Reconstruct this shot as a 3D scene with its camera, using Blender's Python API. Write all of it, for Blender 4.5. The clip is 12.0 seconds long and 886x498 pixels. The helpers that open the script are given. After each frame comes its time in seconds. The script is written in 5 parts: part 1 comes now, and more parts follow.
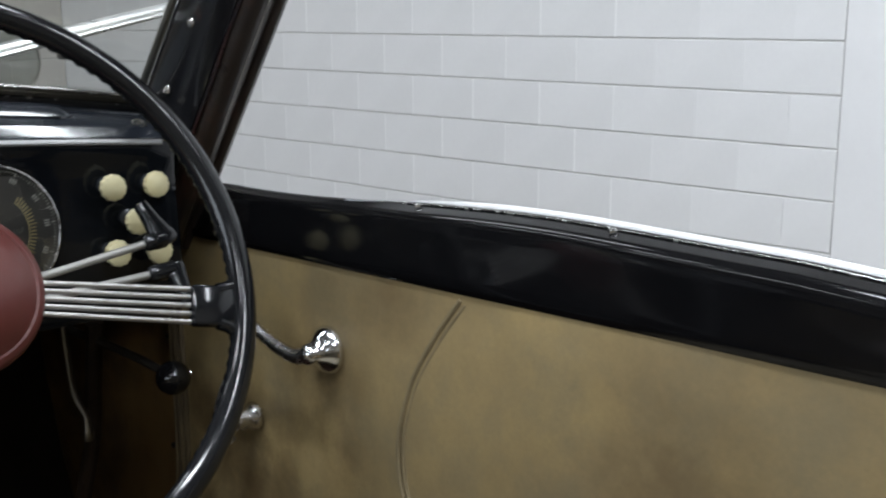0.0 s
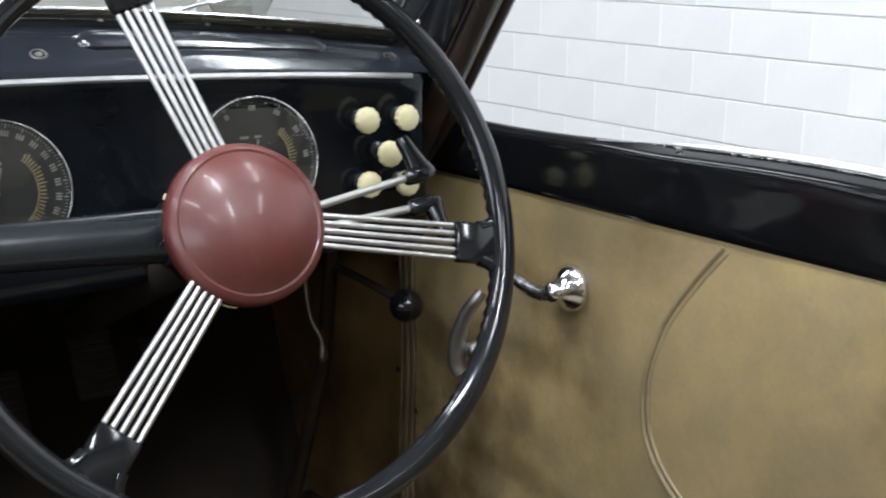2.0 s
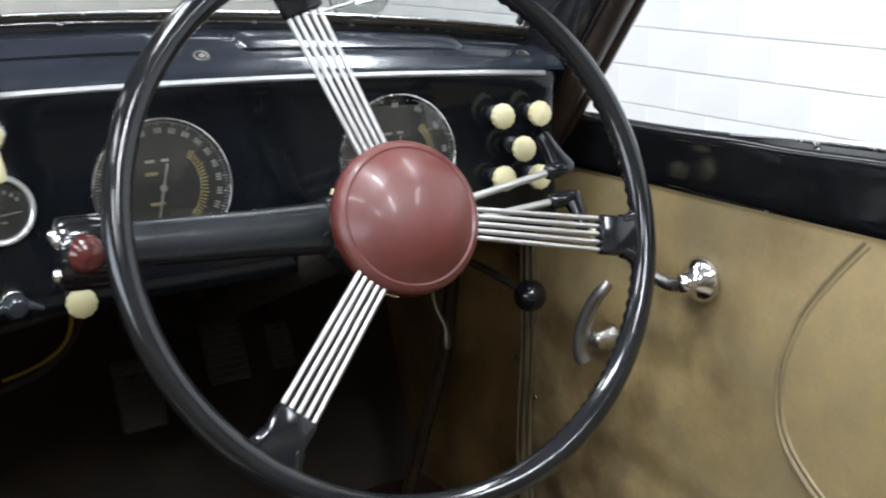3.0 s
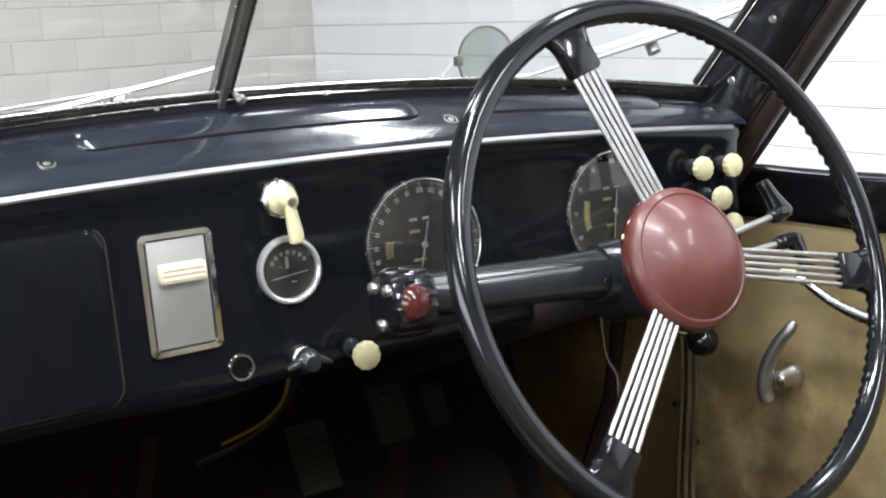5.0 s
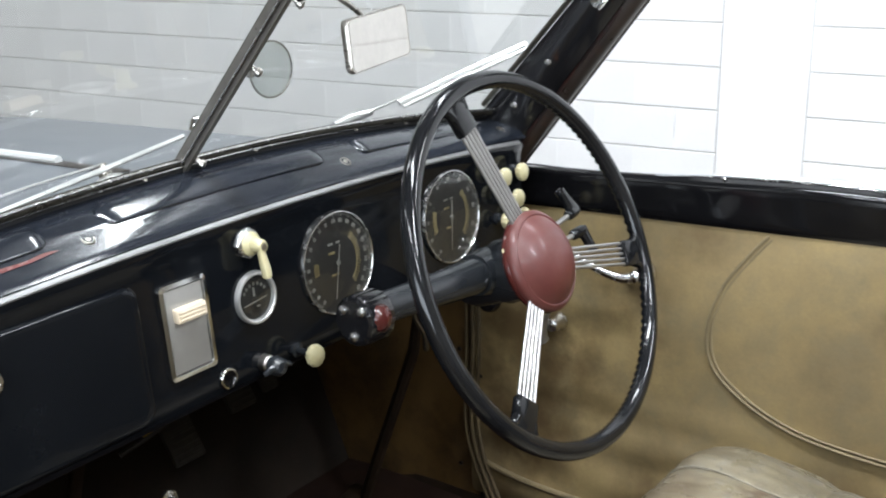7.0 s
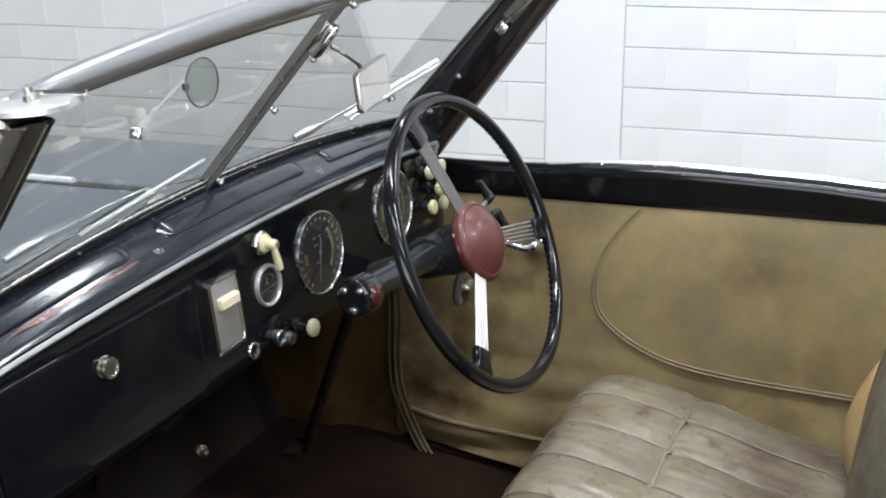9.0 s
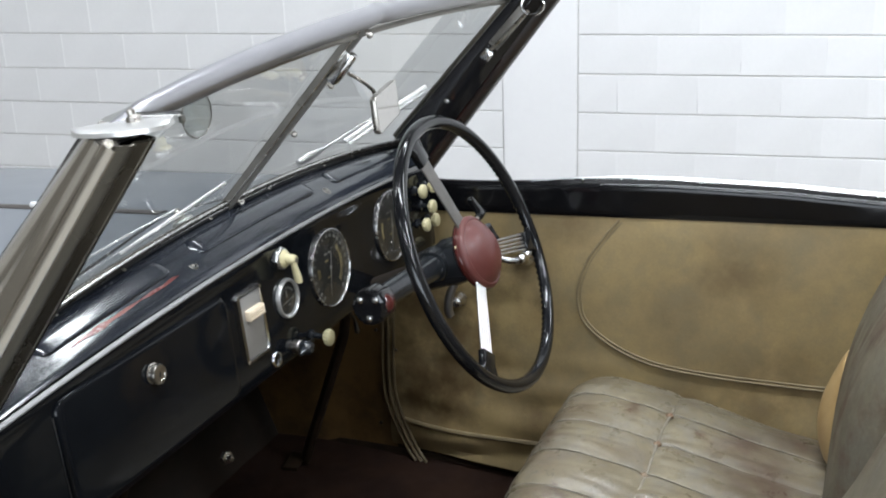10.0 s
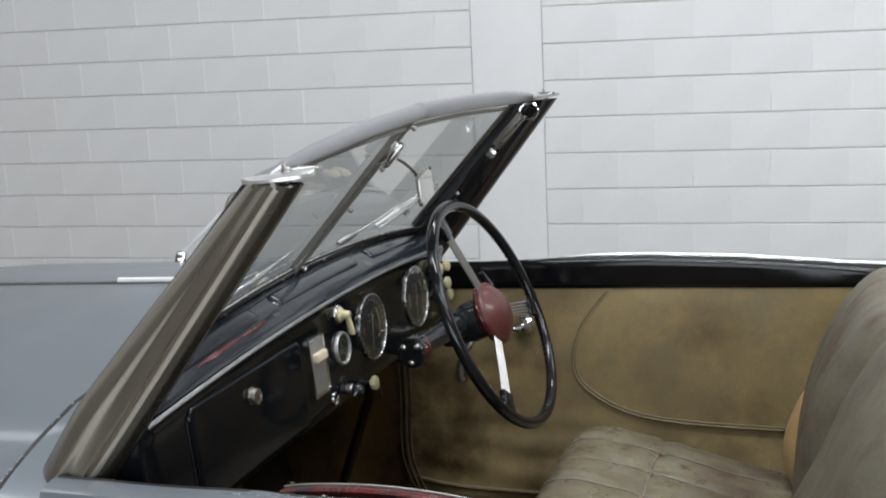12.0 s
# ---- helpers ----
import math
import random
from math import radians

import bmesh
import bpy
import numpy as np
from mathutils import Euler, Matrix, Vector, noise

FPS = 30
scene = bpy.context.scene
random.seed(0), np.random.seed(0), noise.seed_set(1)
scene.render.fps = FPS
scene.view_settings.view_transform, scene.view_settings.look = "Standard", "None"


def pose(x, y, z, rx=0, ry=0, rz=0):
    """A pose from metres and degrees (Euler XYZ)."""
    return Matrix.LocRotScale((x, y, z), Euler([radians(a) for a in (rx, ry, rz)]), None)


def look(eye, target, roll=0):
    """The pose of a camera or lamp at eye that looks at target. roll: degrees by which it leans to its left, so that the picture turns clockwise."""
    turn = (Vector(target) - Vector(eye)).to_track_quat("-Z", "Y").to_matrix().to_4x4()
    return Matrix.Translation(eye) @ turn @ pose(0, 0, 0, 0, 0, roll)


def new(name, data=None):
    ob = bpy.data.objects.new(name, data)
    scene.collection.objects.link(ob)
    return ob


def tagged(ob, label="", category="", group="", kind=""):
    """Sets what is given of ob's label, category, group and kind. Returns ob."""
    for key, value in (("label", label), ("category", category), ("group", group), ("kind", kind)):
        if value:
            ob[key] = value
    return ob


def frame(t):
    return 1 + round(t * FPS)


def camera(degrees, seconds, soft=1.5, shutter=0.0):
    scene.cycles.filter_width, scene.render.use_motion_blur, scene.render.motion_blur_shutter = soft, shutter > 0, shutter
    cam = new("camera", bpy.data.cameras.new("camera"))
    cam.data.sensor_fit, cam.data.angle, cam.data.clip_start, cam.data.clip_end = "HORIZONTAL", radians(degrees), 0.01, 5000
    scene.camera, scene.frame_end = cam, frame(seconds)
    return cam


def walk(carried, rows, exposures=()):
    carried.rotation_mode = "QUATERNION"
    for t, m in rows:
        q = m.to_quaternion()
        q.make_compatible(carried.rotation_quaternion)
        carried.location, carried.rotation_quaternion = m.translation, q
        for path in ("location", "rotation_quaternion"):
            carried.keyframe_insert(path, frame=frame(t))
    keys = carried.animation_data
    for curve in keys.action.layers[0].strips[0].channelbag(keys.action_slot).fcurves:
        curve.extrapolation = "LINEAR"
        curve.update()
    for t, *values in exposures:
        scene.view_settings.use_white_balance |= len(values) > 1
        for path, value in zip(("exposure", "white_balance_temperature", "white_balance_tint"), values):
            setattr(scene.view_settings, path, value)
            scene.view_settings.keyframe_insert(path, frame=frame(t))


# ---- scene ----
cam = camera(43.9, 12.0, soft=1.9, shutter=0.4)
PATH = [
    (0, (-0.094, -1.269, 1.311), (1.352, 0.047, 0.889), -0.2),
    (0.5, (-0.091, -1.233, 1.317), (1.28, 0.144, 0.844), 0.5),
    (1, (-0.113, -1.214, 1.323), (1.199, 0.204, 0.807), 0.6),
    (1.5, (-0.13, -1.201, 1.331), (1.13, 0.252, 0.781), 0.4),
    (2, (-0.169, -1.196, 1.329), (1.05, 0.289, 0.772), -0.0),
    (2.5, (-0.205, -1.186, 1.34), (0.967, 0.329, 0.764), -0.4),
    (3, (-0.26, -1.179, 1.345), (0.862, 0.374, 0.77), -0.8),
    (3.5, (-0.334, -1.17, 1.334), (0.76, 0.417, 0.799), -1.4),
    (3.7, (-0.364, -1.159, 1.342), (0.719, 0.435, 0.808), -1.6),
    (5.3, (-0.627, -0.992, 1.34), (0.679, 0.463, 0.919), -2.6),
    (5.5, (-0.672, -0.967, 1.355), (0.701, 0.42, 0.917), -2.4),
    (6, (-0.788, -0.956, 1.399), (0.708, 0.282, 0.921), -2.6),
    (6.5, (-0.913, -0.945, 1.49), (0.676, 0.13, 0.925), -1.3),
    (7, (-1.054, -0.954, 1.573), (0.603, -0.017, 0.959), -1.1),
    (7.5, (-1.173, -0.972, 1.636), (0.519, -0.122, 0.99), -1.3),
    (7.7, (-1.218, -0.972, 1.661), (0.484, -0.156, 1.0), -1.2),
    (9.3, (-1.55, -0.879, 1.756), (0.239, -0.301, 1.076), -1.4),
    (9.5, (-1.584, -0.874, 1.759), (0.214, -0.309, 1.09), -1.7),
    (10, (-1.665, -0.834, 1.763), (0.159, -0.317, 1.128), -2.0),
    (10.5, (-1.749, -0.808, 1.764), (0.098, -0.324, 1.169), -2.4),
    (11, (-1.857, -0.795, 1.749), (0.013, -0.332, 1.214), -2.9),
    (11.5, (-1.98, -0.799, 1.751), (-0.093, -0.342, 1.27), -3.0),
    (12, (-2.129, -0.799, 1.74), (-0.221, -0.355, 1.337), -2.7),
]
EXPOSURES = [(0.0, -0.43, 6280, 10), (1.0, -0.08, 6260, 10), (2.0, 0.28, 6240, 10), (2.5, 0.43, 6230, 10), (3.5, 0.63, 6260, 10), (5.5, 0.72, 6330, 10), (6.5, 0.53, 6350, 10), (7.5, 0.19, 6300, 10), (9.5, -0.04, 6300, 10), (10.5, -0.19, 6360, 10), (11.2, -0.36, 6410, 10), (12.0, -0.67, 6480, 10)]
walk(cam, [(t, look(eye, target, roll)) for t, eye, target, roll in PATH], EXPOSURES)

# ---- light: a hall with rows of ceiling lamps and one assumed, unseen roller door opening ----
sky = bpy.data.worlds.new("sky")
scene.world = sky
sky.use_nodes = True
sn = sky.node_tree.nodes
st = sn.new("ShaderNodeTexSky")
st.sky_type, st.sun_disc, st.sun_elevation, st.sun_rotation = "NISHITA", False, radians(40), radians(200)
sky.node_tree.links.new(st.outputs[0], sn["Background"].inputs[0])
sn["Background"].inputs[1].default_value = 0.1

WALL_X, FRONT_Y, BACK_Y, LEFT_X, CEIL_Z = 3.935, 6.0, -7.2, -6.2, 5.0


# ---- materials ----
def mat(name, base, second=None, rough=0.5, metal=0.0, scale=6.0, fine=60.0, bump=0.1, depth=0.002, coat=0.0,
        rvar=0.1, lo=0.4, hi=0.7, third=None, tscale=2.0, tlo=0.55, thi=0.7, stretch=(1, 1, 1), spec=0.5, grain=0.06,
        fourth=None, fscale=9.0, flo=0.55, fhi=0.68, crack=0.0, cscale=30.0, piece=0.0, stains_and_shade=(), stain_shade_color=(0.1, 0.07, 0.035)):
    """A surface with large stains, fine grain, uneven gloss and fine relief."""
    m = bpy.data.materials.new(name)
    m.use_nodes = True
    nt = m.node_tree
    N, K = nt.nodes, nt.links
    b = N["Principled BSDF"]
    tc = N.new("ShaderNodeTexCoord")
    mp = N.new("ShaderNodeMapping")
    mp.inputs["Scale"].default_value = stretch
    K.new(tc.outputs["Object"], mp.inputs["Vector"])

    def noise_at(s, detail=6.0, r=0.6):
        n = N.new("ShaderNodeTexNoise")
        n.inputs["Scale"].default_value, n.inputs["Detail"].default_value, n.inputs["Roughness"].default_value = s, detail, r
        K.new(mp.outputs[0], n.inputs["Vector"])
        return n.outputs["Fac"]

    def ramp(src, a, c):
        r = N.new("ShaderNodeMapRange")
        r.inputs["From Min"].default_value, r.inputs["From Max"].default_value = a, c
        K.new(src, r.inputs["Value"])
        return r.outputs[0]

    def mix(fac, a, c):
        x = N.new("ShaderNodeMix")
        x.data_type = "RGBA"
        K.new(fac, x.inputs["Factor"])
        for sock, v in ((x.inputs["A"], a), (x.inputs["B"], c)):
            if isinstance(v, tuple):
                sock.default_value = (*v, 1)
            else:
                K.new(v, sock)
        return x.outputs["Result"]

    big, small = noise_at(scale), noise_at(fine, 4.0, 0.7)
    second = second or tuple(c * 0.8 for c in base)
    col = mix(ramp(big, lo, hi), base, second)
    if third:
        col = mix(ramp(noise_at(tscale, 8.0, 0.65), tlo, thi), col, third)
    if fourth:
        col = mix(ramp(noise_at(fscale, 7.0, 0.7), flo, fhi), col, fourth)
    speck = mix(ramp(small, 0.3, 0.75), (1 - grain,) * 3, (1 + grain,) * 3)
    height = small
    if crack:
        # wandering creases: where one noise crosses its middle value
        cn, ab = noise_at(cscale, 3.0, 0.55), N.new("ShaderNodeMath")
        ab.operation = "COMPARE"
        ab.inputs[1].default_value, ab.inputs[2].default_value = 0.5, 0.0028
        K.new(cn, ab.inputs[0])
        gate = ramp(noise_at(cscale * 0.4, 2.0), 0.45, 0.6)
        an = N.new("ShaderNodeMath")
        an.operation = "MULTIPLY"
        K.new(ab.outputs[0], an.inputs[0])
        K.new(gate, an.inputs[1])
        inv = N.new("ShaderNodeMath")
        inv.operation = "SUBTRACT"
        inv.inputs[0].default_value = 1.0
        K.new(an.outputs[0], inv.inputs[1])
        line = inv.outputs[0]
        col = mix(line, tuple(c * (1 - crack) for c in second), col)
        hm = N.new("ShaderNodeMath")
        hm.operation = "MULTIPLY_ADD"
        hm.inputs[1].default_value = 0.8
        K.new(line, hm.inputs[0])
        K.new(small, hm.inputs[2])
        height = hm.outputs[0]
    for at, radius, strength in stains_and_shade:
        # a soft smudge round one place, for soiling and for shade
        dn, sm = N.new("ShaderNodeVectorMath"), N.new("ShaderNodeMath")
        dn.operation = "DISTANCE"
        dn.inputs[1].default_value = at
        K.new(mp.outputs[0], dn.inputs[0])
        near = N.new("ShaderNodeMapRange")
        near.interpolation_type = "SMOOTHSTEP"
        near.inputs["From Min"].default_value, near.inputs["From Max"].default_value = 0.0, radius
        near.inputs["To Min"].default_value, near.inputs["To Max"].default_value = strength, 0.0
        K.new(dn.outputs["Value"], near.inputs["Value"])
        sm.operation = "MULTIPLY"
        K.new(near.outputs[0], sm.inputs[0])
        K.new(ramp(noise_at(14.0, 5.0), 0.32, 0.62), sm.inputs[1])
        col = mix(sm.outputs[0], col, stain_shade_color)
    if piece:
        # each piece a little lighter or darker
        oi = N.new("ShaderNodeObjectInfo")
        tone = mix(oi.outputs["Random"], (1 - piece,) * 3, (1 + piece * 0.5,) * 3)
        pm = N.new("ShaderNodeMix")
        pm.data_type, pm.blend_type = "RGBA", "MULTIPLY"
        pm.inputs["Factor"].default_value = 1.0
        K.new(col, pm.inputs["A"])
        K.new(tone, pm.inputs["B"])
        col = pm.outputs["Result"]
    mul = N.new("ShaderNodeMix")
    mul.data_type, mul.blend_type = "RGBA", "MULTIPLY"
    mul.inputs["Factor"].default_value = 1.0
    K.new(col, mul.inputs["A"])
    K.new(speck, mul.inputs["B"])
    K.new(mul.outputs["Result"], b.inputs["Base Color"])
    rr = N.new("ShaderNodeMapRange")
    rr.inputs["From Min"].default_value, rr.inputs["From Max"].default_value = 0.3, 0.75
    rr.inputs["To Min"].default_value, rr.inputs["To Max"].default_value = max(0.03, rough - rvar), rough + rvar
    K.new(noise_at(scale * 2.7), rr.inputs["Value"])
    K.new(rr.outputs[0], b.inputs["Roughness"])
    b.inputs["Metallic"].default_value = metal
    b.inputs["Coat Weight"].default_value = coat
    b.inputs["Coat Roughness"].default_value = 0.08
    b.inputs["Specular IOR Level"].default_value = spec
    if bump:
        bp = N.new("ShaderNodeBump")
        bp.inputs["Strength"].default_value, bp.inputs["Distance"].default_value = bump, depth
        K.new(height, bp.inputs["Height"])
        K.new(bp.outputs[0], b.inputs["Normal"])
    return m


def glass(name, tint, gloss=0.04, rough=0.0):
    """A thin clear sheet: mostly see-through, more mirror-like at a slant."""
    m = bpy.data.materials.new(name)
    m.use_nodes = True
    N, K = m.node_tree.nodes, m.node_tree.links
    N.remove(N["Principled BSDF"])
    tr, gl, mx, lw = (N.new(k) for k in ("ShaderNodeBsdfTransparent", "ShaderNodeBsdfGlossy", "ShaderNodeMixShader", "ShaderNodeLayerWeight"))
    tr.inputs[0].default_value = (*tint, 1)
    gl.inputs["Roughness"].default_value = rough
    lw.inputs["Blend"].default_value = 0.5
    pw, ma = N.new("ShaderNodeMath"), N.new("ShaderNodeMath")
    pw.operation, ma.operation = "POWER", "MULTIPLY_ADD"
    pw.inputs[1].default_value = 4.5
    ma.inputs[1].default_value, ma.inputs[2].default_value = 1.0 - gloss, gloss
    K.new(lw.outputs["Facing"], pw.inputs[0])
    K.new(pw.outputs[0], ma.inputs[0])
    K.new(ma.outputs[0], mx.inputs[0])
    K.new(tr.outputs[0], mx.inputs[1])
    K.new(gl.outputs[0], mx.inputs[2])
    K.new(mx.outputs[0], N["Material Output"].inputs["Surface"])
    return m


def glow(name, color, strength):
    m = bpy.data.materials.new(name)
    m.use_nodes = True
    b = m.node_tree.nodes["Principled BSDF"]
    b.inputs["Base Color"].default_value = (*color, 1)
    b.inputs["Emission Color"].default_value = (*color, 1)
    b.inputs["Emission Strength"].default_value = strength
    return m


M_WALL = mat("white_painted_block", (0.715, 0.715, 0.718), (0.668, 0.668, 0.670), 0.55, scale=1.3, fine=45, bump=0.06, depth=0.002, grain=0.015, piece=0.007)
M_MORTAR = mat("painted_mortar", (0.60, 0.59, 0.57), (0.50, 0.49, 0.47), 0.7, scale=3, fine=80, bump=0.3, depth=0.003)
M_COLUMN = mat("white_painted_concrete", (0.735, 0.735, 0.74), (0.70, 0.70, 0.705), 0.5, scale=2, fine=30, bump=0.05, depth=0.002, grain=0.01)
# for walls out of view; brown so that the pillars reflect tan
M_HALL = mat("brown_reflected_wall", (0.15, 0.132, 0.105), (0.13, 0.115, 0.09), 0.6, scale=1.0, fine=30)
M_FLOOR = mat("pale_painted_floor", (0.54, 0.525, 0.495), (0.46, 0.45, 0.425), 0.40, scale=1.2, fine=40, bump=0.1)
M_CEIL = mat("ceiling_sheet", (0.12, 0.12, 0.12), (0.10, 0.10, 0.10), 0.6, scale=0.8, fine=20)
M_BLACK = mat("black_gloss_paint", (0.006, 0.006, 0.007), (0.009, 0.009, 0.010), 0.15, scale=5, fine=90, bump=0.02, depth=0.001, coat=0.2, rvar=0.06)
M_DASH = mat("black_dash_paint", (0.0040, 0.0048, 0.0062), (0.0060, 0.0070, 0.0088), 0.10, scale=6, fine=9, bump=0.05, depth=0.004, coat=0.0, rvar=0.05, spec=0.22, grain=0.02)
M_COWL = mat("worn_blueblack_paint", (0.008, 0.010, 0.014), (0.016, 0.019, 0.026), 0.17, scale=9, fine=26, bump=0.20, depth=0.003, coat=0.55, rvar=0.07, third=(0.026, 0.031, 0.040), tscale=14, tlo=0.58, thi=0.78, stretch=(0.45, 1.8, 1.8), grain=0.03)
M_RUBBER = mat("black_rubber", (0.014, 0.014, 0.014), (0.03, 0.027, 0.024), 0.55, scale=14, fine=90, bump=0.15)
M_BAKELITE = mat("black_bakelite", (0.0055, 0.0058, 0.0066), (0.010, 0.0105, 0.0115), 0.13, scale=10, fine=110, bump=0.01, depth=0.001, rvar=0.05, spec=0.42, third=(0.11, 0.065, 0.022), tscale=28, tlo=0.735, thi=0.76)
M_GREYMET = mat("dark_grey_enamel", (0.019, 0.021, 0.024), (0.012, 0.014, 0.016), 0.20, scale=7, fine=100, bump=0.03, depth=0.001, third=(0.030, 0.024, 0.020), tscale=26, tlo=0.68, thi=0.76, spec=0.45)
M_SILVER = mat("silver_grey_metallic_paint", (0.190, 0.208, 0.232), (0.180, 0.198, 0.221), 0.44, metal=0.5, scale=2, fine=300, bump=0.0, depth=0.0005, coat=0.35, rvar=0.03, grain=0.02)
# body silver with the warm reflections of the surroundings put into its colour
M_WARMSILVER = mat("reflection_tinted_silver", (0.400, 0.372, 0.320), (0.370, 0.343, 0.295), 0.21, metal=0.9, scale=1.2, fine=300, bump=0.0, coat=0.1, rvar=0.01, grain=0.01)
M_CHROME = mat("chrome", (0.72, 0.72, 0.72), (0.68, 0.675, 0.66), 0.12, metal=1.0, scale=20, fine=150, bump=0, rvar=0.04, grain=0.02)
M_STEEL = mat("brushed_steel", (0.60, 0.59, 0.58), (0.56, 0.55, 0.53), 0.26, metal=1.0, scale=30, fine=220, bump=0.0, rvar=0.04, depth=0.0006)
M_TARNISH = mat("tarnished_chrome", (0.44, 0.42, 0.385), (0.37, 0.345, 0.31), 0.30, metal=1.0, scale=26, fine=160, bump=0, rvar=0.05, grain=0.03)
M_TRIM = mat("silver_trim_strip", (0.27, 0.27, 0.27), (0.22, 0.22, 0.22), 0.45, metal=0.75, scale=40, fine=200, bump=0, rvar=0.05, grain=0.03)
M_SATIN = mat("satin_aluminium", (0.40, 0.393, 0.372), (0.36, 0.353, 0.333), 0.48, metal=0.7, scale=25, fine=200, bump=0, rvar=0.05, grain=0.03)
M_RED = mat("oxblood_bakelite", (0.098, 0.022, 0.018), (0.076, 0.018, 0.015), 0.42, scale=9, fine=130, bump=0.05, depth=0.0007, rvar=0.06, third=(0.110, 0.040, 0.034), tscale=8, tlo=0.48, thi=0.75, spec=0.42, coat=0.11)
M_REDDARK = mat("dark_red_bakelite", (0.060, 0.013, 0.011), (0.040, 0.010, 0.009), 0.15, scale=30, fine=160, bump=0.03)
M_CREAM = mat("cream_plastic", (0.53, 0.485, 0.295), (0.45, 0.395, 0.22), 0.36, scale=50, fine=200, bump=0.04)
M_PINKCREAM = mat("pale_cream_plastic", (0.68, 0.58, 0.44), (0.60, 0.50, 0.36), 0.40, scale=60, fine=200, bump=0.04)
# soiled tan card; the low and front smudges also paint in shade
M_VINYL = mat("tan_leathercloth", (0.328, 0.242, 0.111), (0.258, 0.192, 0.088), 0.52, scale=3.5, fine=160, bump=0.16, depth=0.0012, third=(0.110, 0.085, 0.050), tscale=2.3, tlo=0.50, thi=0.80, lo=0.35, hi=0.7, fourth=(0.195, 0.157, 0.088), fscale=8, flo=0.46, fhi=0.72,
              stains_and_shade=(((0.737, -0.20, 0.69), 0.13, 0.75), ((0.737, -0.06, 0.57), 0.15, 0.85), ((0.73, 0.04, 0.42), 0.26, 0.7), ((0.735, -0.70, 0.73), 0.17, 0.4), ((0.72, -0.80, 0.42), 0.24, 0.55), ((0.737, -0.33, 0.80), 0.09, 0.5), ((0.725, 0.02, 0.34), 0.22, 0.9), ((0.71, -0.30, 0.31), 0.17, 0.8), ((0.71, -0.62, 0.36), 0.16, 0.7), ((0.737, 0.08, 0.60), 0.14, 0.8), ((0.733, -0.13, 0.49), 0.22, 0.42), ((0.735, -0.26, 0.60), 0.10, 0.5)), stain_shade_color=(0.092, 0.055, 0.021))
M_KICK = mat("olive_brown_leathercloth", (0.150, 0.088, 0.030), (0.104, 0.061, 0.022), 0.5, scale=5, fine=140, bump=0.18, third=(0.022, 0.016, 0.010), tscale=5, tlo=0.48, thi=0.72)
M_PIPING = mat("tan_piping", (0.205, 0.160, 0.086), (0.135, 0.105, 0.058), 0.55, scale=18, fine=160, bump=0.15)
M_SEAT = mat("worn_grey_green_leather", (0.190, 0.164, 0.108), (0.132, 0.111, 0.073), 0.34, scale=8, fine=60, bump=0.5, depth=0.0020, third=(0.078, 0.050, 0.033), tscale=9.0, tlo=0.555, thi=0.66, rvar=0.12, fourth=(0.175, 0.158, 0.122), fscale=19, flo=0.47, fhi=0.62, crack=0.5, cscale=13, grain=0.14,
             stains_and_shade=(((0.37, -0.84, 0.44), 0.16, 1.0), ((0.50, -0.78, 0.44), 0.13, 0.9), ((0.60, -0.88, 0.43), 0.12, 0.8), ((0.47, -0.40, 0.45), 0.14, 0.6), ((0.21, -0.38, 0.42), 0.22, 0.7), ((0.64, -0.40, 0.46), 0.10, 0.5), ((0.33, -0.56, 0.48), 0.10, 0.4), ((0.16, -0.70, 0.45), 0.16, 0.5)), stain_shade_color=(0.070, 0.040, 0.027))
M_SEATBACK = mat("greyed_leather", (0.150, 0.132, 0.092), (0.108, 0.096, 0.068), 0.55, scale=9, fine=130, bump=0.3, third=(0.088, 0.060, 0.041), tscale=6, tlo=0.49, thi=0.64, fourth=(0.135, 0.122, 0.092), fscale=14, flo=0.48, fhi=0.64, stretch=(1.1, 1.1, 0.9), grain=0.15, spec=0.3)
M_TANLEATHER = mat("clean_tan_leather", (0.42, 0.29, 0.13), (0.34, 0.225, 0.10), 0.42, scale=8, fine=120, bump=0.2)
M_STITCH = mat("rusty_seam", (0.155, 0.082, 0.040), (0.21, 0.165, 0.11), 0.7, scale=60, fine=160, bump=0.4)
M_SEAM = mat("grey_thread", (0.235, 0.215, 0.170), (0.13, 0.112, 0.080), 0.7, scale=40, fine=160)
M_CARPET = mat("dark_brown_carpet", (0.028, 0.015, 0.010), (0.018, 0.010, 0.008), 0.95, scale=9, fine=180, bump=0.9, depth=0.004, spec=0.1)
M_DARK = mat("dull_dark_steel", (0.019, 0.016, 0.013), (0.026, 0.019, 0.014), 0.85, scale=8, fine=90, bump=0.2, spec=0.15)
M_DIAL = mat("dial_black", (0.014, 0.0132, 0.0115), (0.009, 0.0085, 0.008), 0.5, scale=28, fine=100, bump=0)
M_MARK = mat("dial_white", (0.19, 0.186, 0.170), (0.12, 0.117, 0.105), 0.6, scale=80, fine=200, bump=0)
M_YELLOW = mat("dial_yellow", (0.17, 0.140, 0.068), (0.11, 0.085, 0.038), 0.6, scale=80, fine=200, bump=0)
M_WORN = mat("worn_brown_primer", (0.030, 0.010, 0.008), (0.012, 0.009, 0.009), 0.35, scale=24, fine=90, bump=0.05, lo=0.42, hi=0.62)
M_WIRE = mat("yellow_wire", (0.30, 0.20, 0.02), (0.2, 0.13, 0.02), 0.5, scale=30, fine=100, bump=0)
